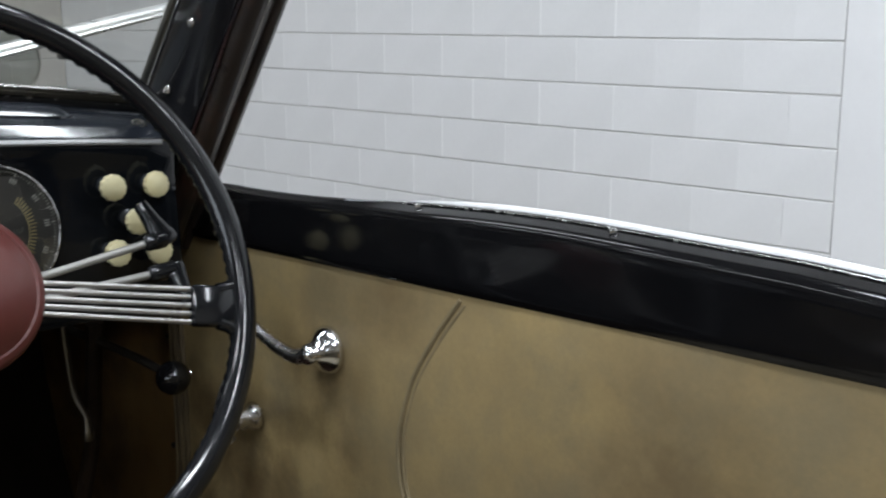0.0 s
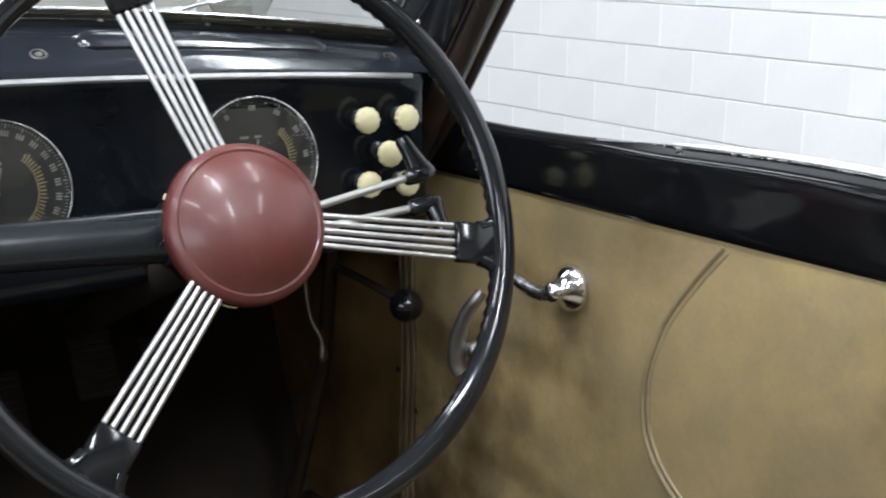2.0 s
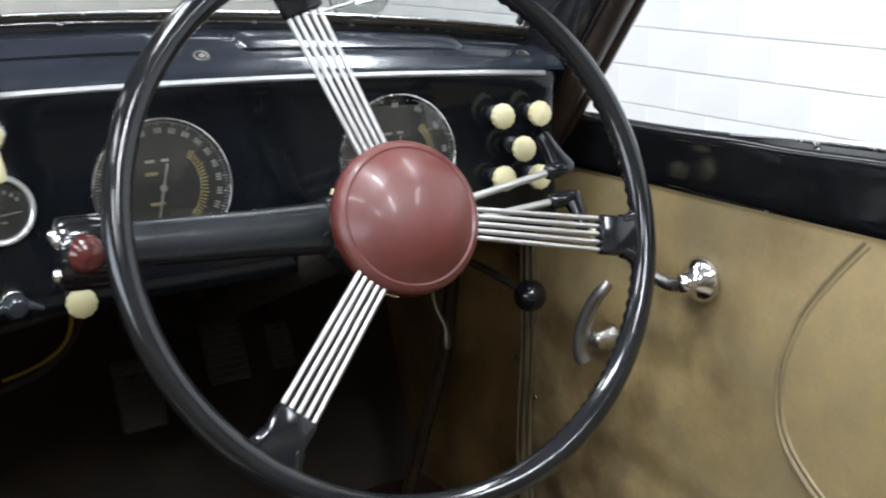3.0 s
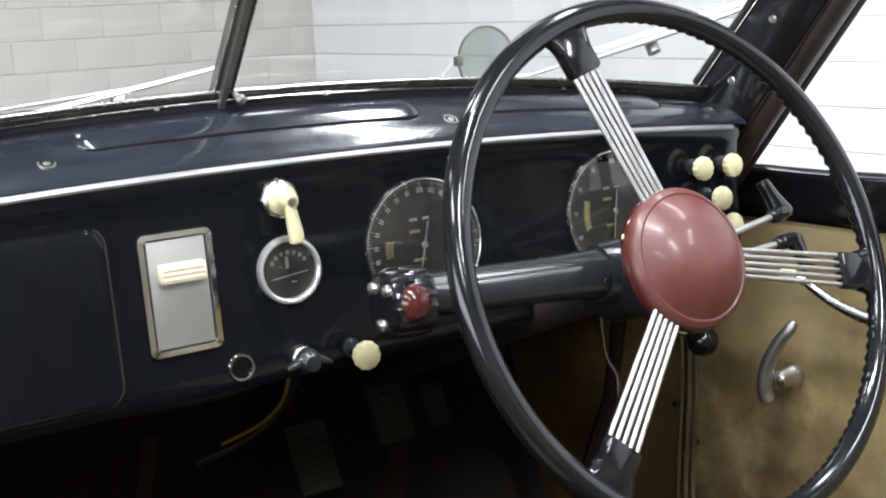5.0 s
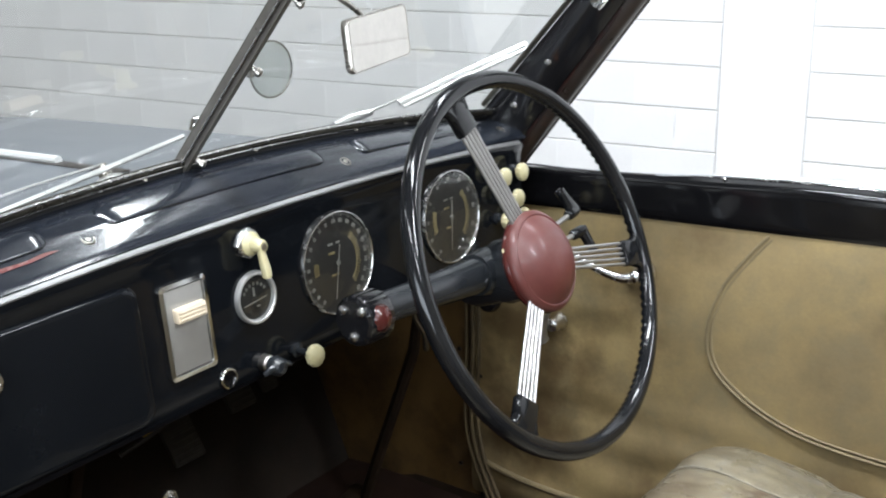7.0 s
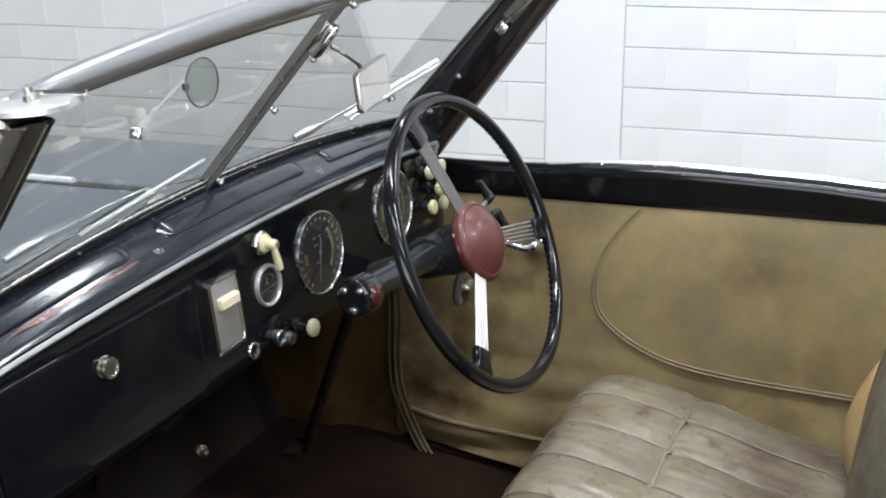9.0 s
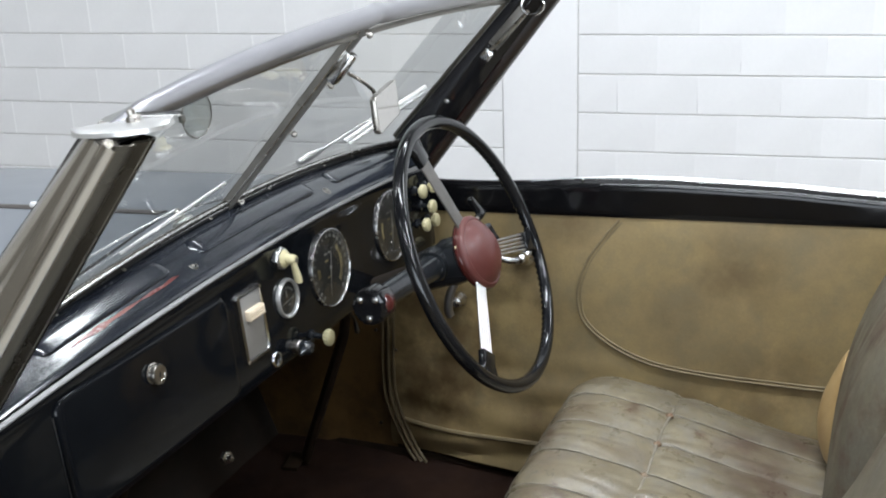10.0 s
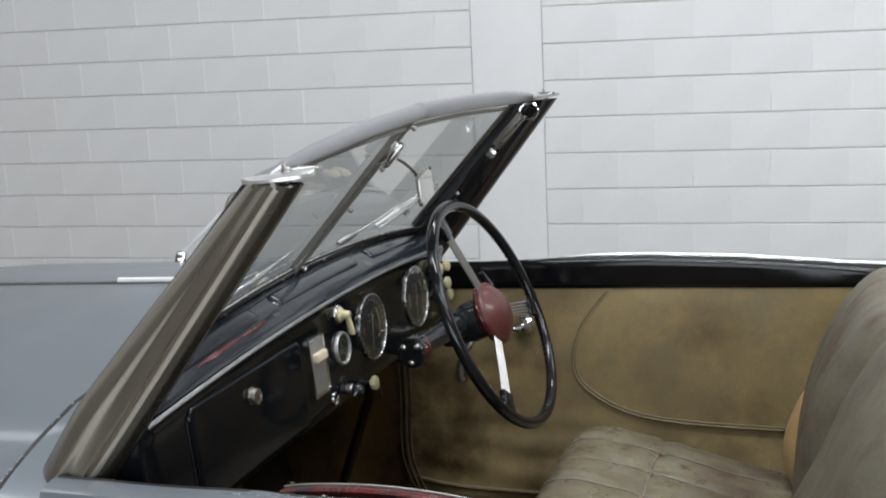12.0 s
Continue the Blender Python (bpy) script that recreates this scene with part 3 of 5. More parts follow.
def dash_top():
    rows = []
    for x in [lerp(-0.71, 0.68, k / 160) for k in range(161)]:
        a, b = Vector((x, -0.0245, trim_z(x))), Vector((x, 0.054, base_z(x) - 0.004))
        row = []
        for k in range(33):
            t = k / 32
            p = a.lerp(b, t)
            dent = 0.0014 * noise.noise((x * 4.5, t * 3.6, 2.2)) + 0.0006 * noise.noise((x * 11, t * 8.0, 8.1))
            row.append(p + Vector((0, -0.35, 0.65)) * ((0.010 + dent) * math.sin(math.pi * t ** 0.8) + dent * 0.5 * min(1.0, 6 * t)))
        rows.append(row)
    cowl = part("dash_top", grid(rows), M_COWL, CAR, "worn blue-black steel dash top with pressed ribs", solid=0.003)
    for x0, x1 in ((-0.56, -0.262), (-0.195, 0.195), (0.262, 0.56)):
        rr = []
        n = 40
        for k in range(n + 1):
            x = lerp(x0, x1, k / n)
            e = min(1.0, math.sqrt(max(0.0, 1 - max(0.0, 1 - min(x - x0, x1 - x) / 0.022) ** 2)) + 1e-3)
            c = Vector((x, 0.018, lerp(trim_z(x), base_z(x), 0.54) + 0.0045))
            fwd = Vector((0, 0.0785, base_z(x) - 0.004 - trim_z(x))).normalized()
            up = Vector((0, -fwd.z, fwd.y))
            rr.append([c + fwd * (0.019 * e * a) + up * (0.0070 * e * h) for a, h in
                       ((-1.06, -0.5), (-1.03, 0.35), (-0.93, 0.85), (-0.70, 1.08), (0, 1.16), (0.5, 1.05), (0.8, 0.80), (1, 0.3), (1.15, -0.4))])
        part("pressed_rib", grid(rr), M_COWL, cowl)
    for x in (-0.2215, 0.2235, 0.632):
        c = Vector((x, -0.003, lerp(trim_z(x), base_z(x), 0.27) + 0.0062))
        up = Vector((0, -0.5, 0.86))
        part("screw_cup", lathe([(0.0095, -0.003), (0.0095, 0.0012), (0.0084, 0.0026), (0.0068, 0.0026), (0.0060, 0.0008), (0.0042, 0.0008), (0.0038, 0.0024), (0.0001, 0.0028)], c, up, 20), M_AGED, cowl, "tarnished cup washer and screw")
    # a long red reflection below the rib, laid on as a coloured patch
    rows = []
    for k in range(61):
        x = lerp(-0.515, -0.262, k / 60)
        lo, hi = 0.225 + 0.04 * noise.noise((x * 30, 1.0, 0)), 0.315 + 0.04 * noise.noise((x * 24, 7.0, 0))
        mid, half = (lo + hi) / 2, (hi - lo) / 2 * min(1.0, k / 6, (60 - k) / 6) * max(0.18, 0.65 + 1.1 * noise.noise((x * 21, 3.0, 0)))
        row = []
        for s in (-1, 0, 1):
            t = mid + s * half
            p = Vector((x, -0.0245, trim_z(x))).lerp(Vector((x, 0.054, base_z(x) - 0.004)), t)
            row.append(p + Vector((0, -0.35, 0.65)) * (0.010 * math.sin(math.pi * t ** 0.8) + 0.0036))
        rows.append(row)
    part("worn_patch", grid(rows), M_REDGLINT, cowl, "painted red reflection on the dash top", facing=(0, -0.4, 1))
    # dark seal and bright lip at the foot of the screen
    path = [(x, 0.056, base_z(x) + 0.0005) for x in [lerp(-0.68, 0.665, k / 50) for k in range(51)]]
    part("screen_seal", tube(path, 0.009, 8), M_RUBBER, CAR, "perished black rubber seal")
    xs = [lerp(-0.67, 0.66, k / 50) for k in range(51)]
    low = part("lower_frame", tube([screen(x / 0.69, 0.030, -0.006) for x in xs], 0.0062, 8), M_SEAL, CAR, "tarnished dark lower windscreen frame")
    part("upper_bead", tube([screen(x / 0.69, 0.052, -0.009) for x in xs], 0.0021, 8), M_STEEL, low, "bright glazing bead")
    part("lower_bead", tube([(x, 0.0455, base_z(x) + 0.0035) for x in xs], 0.0019, 8), M_STEEL, low, "bright lower bead")
    for x in (-0.60, -0.48, -0.33, -0.10, 0.09, 0.30, 0.42, 0.52):
        part("screw", lathe([(0.0032, 0), (0.003, 0.0012), (0.001, 0.0018)], (x, 0.039, base_z(x) + 0.002), (0, -0.5, 0.86), 10), M_AGED, cowl)
    return cowl


def bezel(name, x, z, r, tube_r, parent, material=M_CHROME, y=-0.031, depth=0.012):
    return part(name, lathe([(r + tube_r, 0), (r + tube_r * 1.05, depth * 0.5), (r + tube_r * 0.7, depth * 0.95), (r, depth), (r - tube_r * 0.5, depth * 0.8), (r - tube_r * 0.6, 0.002)],
                            (x, y, z), (0, -1, 0), 56), material, parent)


def dial(name, x, z, r, label, needle_angle, arcs, big):
    face = part(name, lathe([(r, 0), (r, 0.004), (0.0001, 0.0042)], (x, -0.029, z), (0, -1, 0), 48), M_DIAL, CAR, label)
    y = -0.0338
    bm = bmesh.new()
    for k in range(101):
        a = radians(232 - 284 * k / 100)
        long = k % 5 == 0
        r1, r0 = r * 0.965, r * (0.905 if long else 0.93)
        m = Matrix.Translation((x + (r0 + r1) / 2 * math.cos(a), y, z + (r0 + r1) / 2 * math.sin(a))) @ Matrix.Rotation(-a, 4, "Y")
        box((r1 - r0, 0.0006, 0.0013 if long else 0.0007), m, bm=bm)
        if k % (5 if big else 10) == 0:
            m = Matrix.Translation((x + r * 0.835 * math.cos(a), y, z + r * 0.835 * math.sin(a))) @ Matrix.Rotation(radians(90) - a, 4, "Y")
            for off in (-0.0028, 0.0, 0.0028)[: 2 if k < 50 else 3]:
                box((0.0016, 0.0006, 0.0058), m @ Matrix.Translation((off, 0, 0)), bm=bm)
    for dx, dz, w in ((-0.16, 0.40, 0.010), (0.06, 0.40, 0.008)):
        box((w, 0.0006, 0.003), Matrix.Translation((x + dx * r, y, z + dz * r)), bm=bm)
    tagged(part("dial_marks", bm, M_MARK, face, "white dial marks"), kind="stuff")
    bm = bmesh.new()
    for sgn, a0, a1 in arcs:
        # a thin arc with short dashes outside it
        for k in range(22):
            a = radians(lerp(a0, a1, (k + 0.5) / 22))
            c = Vector((x + sgn * (r * 0.20 + r * 0.42 * math.cos(a)), y, z + r * 0.55 * math.sin(a)))
            m = Matrix.Translation(c) @ Matrix.Rotation(-a if sgn > 0 else a, 4, "Y")
            box((r * (0.13 if k % 4 == 0 else 0.085), 0.0006, r * 0.022), m, bm=bm)
        line = [Vector((x + sgn * (r * 0.20 + r * 0.36 * math.cos(radians(a))), y, z + r * 0.485 * math.sin(radians(a)))) for a in [lerp(a0, a1, k / 20) for k in range(21)]]
        tube(line, r * 0.010, 4, bm=bm)
    for dx, dz, w in ((-0.15, 0.22, 0.013), (-0.1, -0.22, 0.016)):
        box((w, 0.0006, 0.0035), Matrix.Translation((x + dx * r, y - 0.0002, z + dz * r)), bm=bm)
    tagged(part("dial_arc", bm, M_YELLOW, face, "faded yellow inner scale"), kind="stuff")
    a = radians(needle_angle)
    d = Vector((math.cos(a), 0, math.sin(a)))
    c = Vector((x, -0.0352, z))
    bm = tube([c - d * r * 0.36, c, c + d * r * 0.72], [0.0024, 0.0026, 0.0012], 6, flat=0.4)
    lathe([(0.0038, -0.001), (0.0035, 0.0012), (0.0003, 0.0016)], c, (0, -1, 0), 14, bm)
    part("needle", bm, M_MARK, face, "pale pointer")
    bezel("bezel", x, z, r, 0.0017, face, M_STEEL, depth=0.0065)
    g = part("dial_glass", lathe([(r, 0.0), (r * 0.7, 0.0022), (0.0001, 0.003)], (x, -0.0365, z), (0, -1, 0), 40, caps=False), M_GLASS, face, "domed clear glass", facing=(0, -1, 0))
    g.visible_shadow = False
    return face


def instruments():
    dial("speedometer", 0.163, 0.878, 0.0725, "large round speedometer with black dial", 256, ((1, -60, 60), (-1, -12, 12)), True)
    dial("clock", 0.440, 0.878, 0.0738, "large round clock with black dial", 262, ((1, -60, 60), (-1, -25, 25)), False)
    # ammeter
    x, z, r = -0.001, 0.8765, 0.0308
    face = part("ammeter", lathe([(r, 0), (r, 0.004), (0.0001, 0.0042)], (x, -0.029, z), (0, -1, 0), 40), M_DIAL, CAR, "small round black ammeter")
    bm = bmesh.new()
    for k in range(7):
        a = radians(150 - 20 * k)
        box((0.0035, 0.0006, 0.004), Matrix.Translation((x + 0.021 * math.cos(a), -0.0338, z + 0.018 * math.sin(a))), bm=bm)
    box((0.006, 0.0006, 0.002), Matrix.Translation((x + 0.004, -0.0338, z - 0.013)), bm=bm)
    box((0.0035, 0.0008, 0.012), Matrix.Translation((x - 0.002, -0.0345, z + 0.008)), bm=bm)
    box((0.042, 0.0006, 0.0012), Matrix.Translation((x, -0.0338, z - 0.006)) @ Matrix.Rotation(radians(-6), 4, "Y"), bm=bm)
    tagged(part("dial_marks", bm, M_MARK, face), kind="stuff")
    bezel("bezel", x, z, r + 0.0008, 0.0036, face, M_RING, depth=0.0085)
    g = part("dial_glass", lathe([(r, 0.0), (r * 0.7, 0.0015), (0.0001, 0.002)], (x, -0.0362, z), (0, -1, 0), 32, caps=False), M_GLASS, face, facing=(0, -1, 0))
    g.visible_shadow = False
    # switch with hanging lever
    x, z = -0.004, 0.951
    sw = part("lever_switch", lathe([(0.021, 0), (0.0215, 0.006), (0.019, 0.010), (0.015, 0.012), (0.0001, 0.012)], (x, -0.031, z), (0, -1, 0), 8), M_STEEL, CAR,
              "chrome switch with cream lever")
    part("boss", lathe([(0.0155, 0.008), (0.0158, 0.013), (0.0135, 0.016), (0.0092, 0.018), (0.0088, 0.032), (0.0070, 0.035), (0.0003, 0.0355)], (x, -0.031, z), (0, -1, 0), 24), M_CREAM, sw)
    part("pin", lathe([(0.0045, 0.0), (0.0045, 0.0015), (0.0001, 0.0017)], (x, -0.0660, z), (0, -1, 0), 14), M_TARNISH, sw)
    part("lever", tube([(x, -0.059, z), (x + 0.001, -0.060, z - 0.014), (x + 0.0025, -0.062, z - 0.032), (x + 0.003, -0.062, z - 0.040), (x + 0.003, -0.062, z - 0.042)], [0.0085, 0.0105, 0.0125, 0.0120, 0.0085], 16, flat=0.55), M_CREAM, sw)
    # ashtray
    ax, az, w, h = -0.1175, 0.8735, 0.0745, 0.1215
    outer = rounded(w, h, 0.007)
    inner = rounded(w - 0.014, h - 0.014, 0.004)
    bm = grid([[(ax + a, -0.031, az + b) for a, b in outer], [(ax + a * 0.99, -0.037, az + b * 0.99) for a, b in outer],
               [(ax + a * 1.04, -0.038, az + b * 1.02) for a, b in inner], [(ax + a, -0.034, az + b) for a, b in inner]], close_v=True)
    tray = part("ashtray", bm, M_CHROME, CAR, "chrome-framed ashtray with brushed metal flap")
    part("flap", box((w - 0.016, 0.004, h - 0.016), Matrix.Translation((ax, -0.0345, az)), 0.001), M_SATIN, tray, "brushed metal flap")
    bm = box((0.047, 0.011, 0.0185), Matrix.Translation((ax + 0.002, -0.0415, az + 0.021)), 0.0025)
    for k in (-0.0048, 0, 0.0048):
        box((0.041, 0.002, 0.0022), Matrix.Translation((ax + 0.002, -0.0472, az + 0.021 + k)), 0.0008, bm=bm)
    part("pull", bm, M_PINKCREAM, tray, "pale cream ribbed pull")
    # lighter ring
    ring = part("socket_ring", lathe([(0.0145, 0), (0.0145, 0.003), (0.0132, 0.005), (0.0112, 0.0048), (0.0105, 0.001)], (-0.0645, -0.031, 0.7865), (0, -1, 0), 28, caps=False), M_CHROME, CAR, "small chrome socket ring")
    part("plug", lathe([(0.0108, 0.0), (0.0100, 0.001), (0.0003, 0.0012)], (-0.0645, -0.031, 0.7865), (0, -1, 0), 20), M_CAP, ring)
    # winged knob
    kx, kz = 0.000, 0.785
    wk = part("winged_knob", lathe([(0.012, 0), (0.012, 0.012), (0.009, 0.015), (0.0001, 0.016)], (kx, -0.031, kz), (0, -1, 0), 20), M_TARNISH, CAR, "dark winged knob on chrome base")
    bm = lathe([(0.010, 0.014), (0.0135, 0.020), (0.013, 0.030), (0.008, 0.036), (0.0001, 0.037)], (kx, -0.031, kz), (0, -1, 0), 18)
    tube([(kx - 0.024, -0.056, kz - 0.004), (kx - 0.012, -0.058, kz + 0.001), (kx, -0.059, kz + 0.003), (kx + 0.012, -0.058, kz + 0.0), (kx + 0.025, -0.056, kz - 0.006)], [0.003, 0.006, 0.008, 0.006, 0.003], 10, bm=bm)
    part("grip", bm, M_GREYMET, wk, "dark grey winged grip")


def pull_knob(x, z, length=0.034, y=-0.031):
    rows = []
    for r, h in [(0.0003, 0.0), (0.007, 0.0), (0.008, 0.003), (0.0140, 0.005), (0.0152, 0.008), (0.0152, 0.011), (0.0142, 0.014), (0.010, 0.0162), (0.0003, 0.017)]:
        e = 0.03 if r > 0.012 else 0.0
        rows.append([(x + r * (1 + e * math.cos(12 * t)) * math.cos(t), y - length - h, z + r * (1 + e * math.cos(12 * t)) * math.sin(t)) for t in [2 * math.pi * q / 72 for q in range(72)]])
    k = part("pull_knob", grid(rows, close_v=True, caps=True), M_CREAM, CAR, "cream plastic pull knob on steel stem")
    part("stem", lathe([(0.0105, 0), (0.0105, 0.005), (0.0055, 0.007), (0.0048, length + 0.002)], (x, y, z), (0, -1, 0), 16), M_GREYMET, k)
    return k


def glovebox():
    cx, cz, w, h = -0.384, 0.862, 0.400, 0.172
    o = rounded(w, h, 0.020, 8)
    rows = []
    for s, y in ((1.0, -0.0300), (0.9985, -0.0340), (0.992, -0.0368), (0.980, -0.0384), (0.955, -0.0392), (0.9, -0.0394), (0.5, -0.0400), (0.0, -0.0402)):
        rows.append([(cx + a * (s if s < 0.9 else 1 - (1 - s) * 0.6), y, cz + b * s) for a, b in o])
    lid = part("glovebox_lid", grid(rows, close_v=True), M_DASH, CAR, "black glovebox lid with chrome lock")
    part("gap", tube([(cx + a * 1.004, -0.0305, cz + b * 1.008) for a, b in o], 0.0022, 6, cyclic=True), M_RUBBER, lid, "dark shut line")
    lx, lz = -0.389, 0.904
    lock = part("lock", lathe([(0.0160, 0), (0.0164, 0.002), (0.0155, 0.004), (0.0130, 0.005), (0.0126, 0.007), (0.0146, 0.009), (0.0150, 0.013), (0.0142, 0.0155), (0.0106, 0.0160), (0.0100, 0.0150), (0.0003, 0.0150)], (lx, -0.036, lz), (0, -1, 0), 36), M_TARNISH, lid, "round turned chrome lock")
    part("keyhole", box((0.0022, 0.001, 0.008), pose(lx, -0.0516, lz, 0, 20, 0), 0.0004), M_RUBBER, lock)
    return lid


# wheel frame: centre, axis towards the driver
WC = Vector((0.3296, -0.2737, 0.8778))
WN = Vector((0.0, -0.913, 0.408)).normalized()
WU = Vector((1, 0, 0))
WU = (WU - WN * WU.dot(WN)).normalized()
WV = WN.cross(WU)
if WV.z < 0:
    WV = -WV


def wheel_at(r, a, h=0.0):
    return WC + (WU * math.cos(radians(a)) + WV * math.sin(radians(a))) * r + WN * h


def steering_wheel():
    R = 0.2678
    rows = []
    n = 720
    for k in range(n):
        a = 360 * k / n
        rad = (WU * math.cos(radians(a)) + WV * math.sin(radians(a)))
        c = WC + rad * R
        row = []
        for j in range(16):
            t = 2 * math.pi * j / 16
            r = 0.0133
            # finger grips on the inner and far side
            back = max(0.0, -math.cos(t) * 0.50 - math.sin(t) * 0.87 - 0.42) * 1.7
            r -= 0.0026 * back * (0.5 + 0.5 * math.cos(2 * math.pi * k / n * 120))
            row.append(c + rad * (r * math.cos(t)) + WN * (r * math.sin(t)))
        rows.append(row)
    rim = part("steering_wheel", grid(rows, close_u=True, close_v=True), M_BAKELITE, CAR, "large black steering wheel with oxblood boss")
    for a in (-13, 107, 227):
        m = Matrix((WU * math.cos(radians(a)) + WV * math.sin(radians(a)), WV * math.cos(radians(a)) - WU * math.sin(radians(a)), WN)).transposed().to_4x4()
        m.translation = WC
        bm = box((0.046, 0.041, 0.015), m @ Matrix.Translation((0.2355, 0, -0.001)), 0.004)
        for s in (1, -1):
            pts = [m @ Vector(p) for p in ((0.241, s * 0.016, 0), (0.253, s * 0.020, 0), (0.261, s * 0.029, 0), (0.2642, s * 0.042, 0))]
            tube(smooth_path(pts, 5), [lerp(0.0075, 0.006, k / 15) for k in range(16)], 10, bm=bm)
        part("spoke_block", bm, M_BAKELITE, rim, "black moulded spoke end")
        for k in range(5):
            y = (k - 2)
            pts = [m @ Vector((0.045, y * 0.0068, -0.004)), m @ Vector((0.212, y * 0.0082, -0.001))]
            part("spoke_wire", tube(pts, 0.0027, 10, flat=1.0), M_SPOKE, rim)
    part("horn_boss", lathe([(0.0490, -0.030), (0.0554, -0.026), (0.0720, -0.014), (0.0741, -0.006), (0.0736, 0.000), (0.0704, 0.004), (0.0666, 0.0065), (0.0645, 0.0058), (0.0624, 0.0078), (0.0533, 0.0165), (0.0405, 0.0245),
                             (0.0256, 0.0295), (0.0107, 0.0315), (0.0001, 0.032)], WC, WN, 64), M_RED, rim, "domed oxblood horn boss")
    part("boss_ring", lathe([(0.0709, -0.018), (0.0746, -0.014), (0.0752, -0.010), (0.0736, -0.007)], WC, WN, 64), M_REDDARK, rim, "dark edge of the boss")
    for a0, a1 in ((228, 252), (96, 112), (150, 154)):
        part("chip", tube([wheel_at(0.0748, a, -0.0115) for a in [lerp(a0, a1, k / 8) for k in range(9)]], 0.0016, 6), M_CREAM, rim, "chipped pale edge")
    return rim


def column():
    bm = lathe([(0.030, 0.02), (0.040, 0.028), (0.047, 0.034), (0.048, 0.070), (0.044, 0.080), (0.040, 0.130), (0.034, 0.145)], WC, -WN, 36)
    col = part("steering_column", bm, M_GREYMET, CAR, "dark grey steering column with side arm")
    part("collar", lathe([(0.036, 0.012), (0.041, 0.016), (0.042, 0.030), (0.038, 0.034)], WC, -WN, 32), M_REDDARK, col, "dark red collar")
    part("lower_shaft", tube([WC - WN * 0.13, WC - WN * 0.75], 0.024, 16), M_DARK, col)
    # side arm with switch box
    e = Vector((0.070, -0.181, 0.866))
    s = Vector((0.321, -0.196, 0.853))
    d = (e - s).normalized()
    part("side_arm", tube([s, s + d * 0.04, s + d * 0.12, e], [0.029, 0.0265, 0.023, 0.021], 24), M_GREYMET, col, "tapered dark enamel tube")
    part("arm_cap", tube([s - d * 0.02, s + d * 0.02, s + d * 0.045], [0.034, 0.035, 0.030], 24), M_GREYMET, col)
    m = Matrix((d, Vector((0, 0, 1)).cross(d).normalized(), d.cross(Vector((0, 0, 1)).cross(d).normalized()))).transposed().to_4x4()
    m.translation = e
    rows = []
    for h, k in ((-0.004, 0.80), (0.0, 0.97), (0.004, 1.0), (0.036, 1.0), (0.042, 0.95), (0.044, 0.80)):
        rows.append([m @ Vector((h, k * rr * math.cos(t), k * rr * math.sin(t) - 0.004)) for t, rr in [(2 * math.pi * q / 96, 0.0335 * (1 + 0.014 * (1 if math.cos(q / 96 * 2 * math.pi * 14) > 0 else -1))) for q in range(96)]])
    part("switch_box", grid(rows, close_v=True, caps=True), M_BLACK, col, "black fluted switch housing", angle=20)
    for y, z in ((0.015, 0.016), (-0.016, 0.012), (0.002, -0.020)):
        part("box_screw", lathe([(0.0070, 0), (0.0064, 0.004), (0.0030, 0.0055), (0.0001, 0.0056)], m @ Vector((0.0435, y, z - 0.004)), d, 14), M_STEEL, col)
    part("red_button", lathe([(0.010, -0.013), (0.013, -0.009), (0.0178, 0.000), (0.0188, 0.009), (0.0162, 0.017), (0.010, 0.0225), (0.0001, 0.024)], (0.046, -0.195, 0.867), (0.08, -1, 0.10), 28), M_REDDARK, col, "glossy dark red button")
    for x in (0.27,):
        p = s.lerp(e, (0.321 - x) / 0.251)
        part("arm_screw", lathe([(0.0065, 0), (0.006, 0.003), (0.0001, 0.004)], p + Vector((0, -0.0235, -0.003)), (0.1, -1, -0.1), 12), M_GREYMET, col)
    # two control stalks, each with a flat tapered paddle turned off its tip
    for pts, base, tip, w0, w1 in ((((0.360, -0.190, 0.850), (0.456, -0.190, 0.864), (0.548, -0.191, 0.879)), (0.5635, -0.190, 0.880), (0.549, -0.170, 0.9175), 0.0155, 0.0068),
                                   (((0.364, -0.198, 0.836), (0.455, -0.200, 0.842), (0.546, -0.202, 0.848)), (0.5665, -0.204, 0.850), (0.571, -0.225, 0.816), 0.0115, 0.0078)):
        part("control_stalk", tube(pts, 0.0042, 10), M_SATIN, col, "bare steel control stalk")
        b, e = Vector(base), Vector(tip)
        run = (b - Vector(pts[1])).normalized()
        d = e - b
        wide = (run - d.normalized() * run.dot(d.normalized())).normalized()
        thick = wide.cross(d.normalized())
        rows = []
        for t, k in ((-0.16, 0.55), (-0.13, 0.82), (-0.06, 0.97), (0.04, 1.0), (0.25, 0.94), (0.5, 0.90), (0.75, 0.92), (0.92, 1.0), (0.98, 0.88), (1.0, 0.55)):
            w = lerp(w0, w1, min(1.0, max(0.0, t)) ** 0.75) * k
            c = b + d * t + wide * (w0 - lerp(w0, w1, min(1.0, max(0.0, t)) ** 0.75)) * (-0.15)
            h = 0.0072 * min(1.0, k + 0.08)
            rows.append([c + wide * w * math.copysign(abs(math.cos(q)) ** 0.7, math.cos(q)) + thick * h * math.copysign(abs(math.sin(q)) ** 0.7, math.sin(q)) for q in [2 * math.pi * n / 20 for n in range(20)]])
        grip = part("stalk_grip", grid(rows, close_v=True, caps=True), M_BAKELITE, col, "black bakelite stalk grip")
        s0 = Vector(pts[2]) - run * 0.008
        part("grip_collar", tube([s0, s0 + run * 0.003, s0 + run * 0.012, b], [0.0060, 0.0085, 0.0092, 0.0090], 14), M_BAKELITE, grip)
    return col


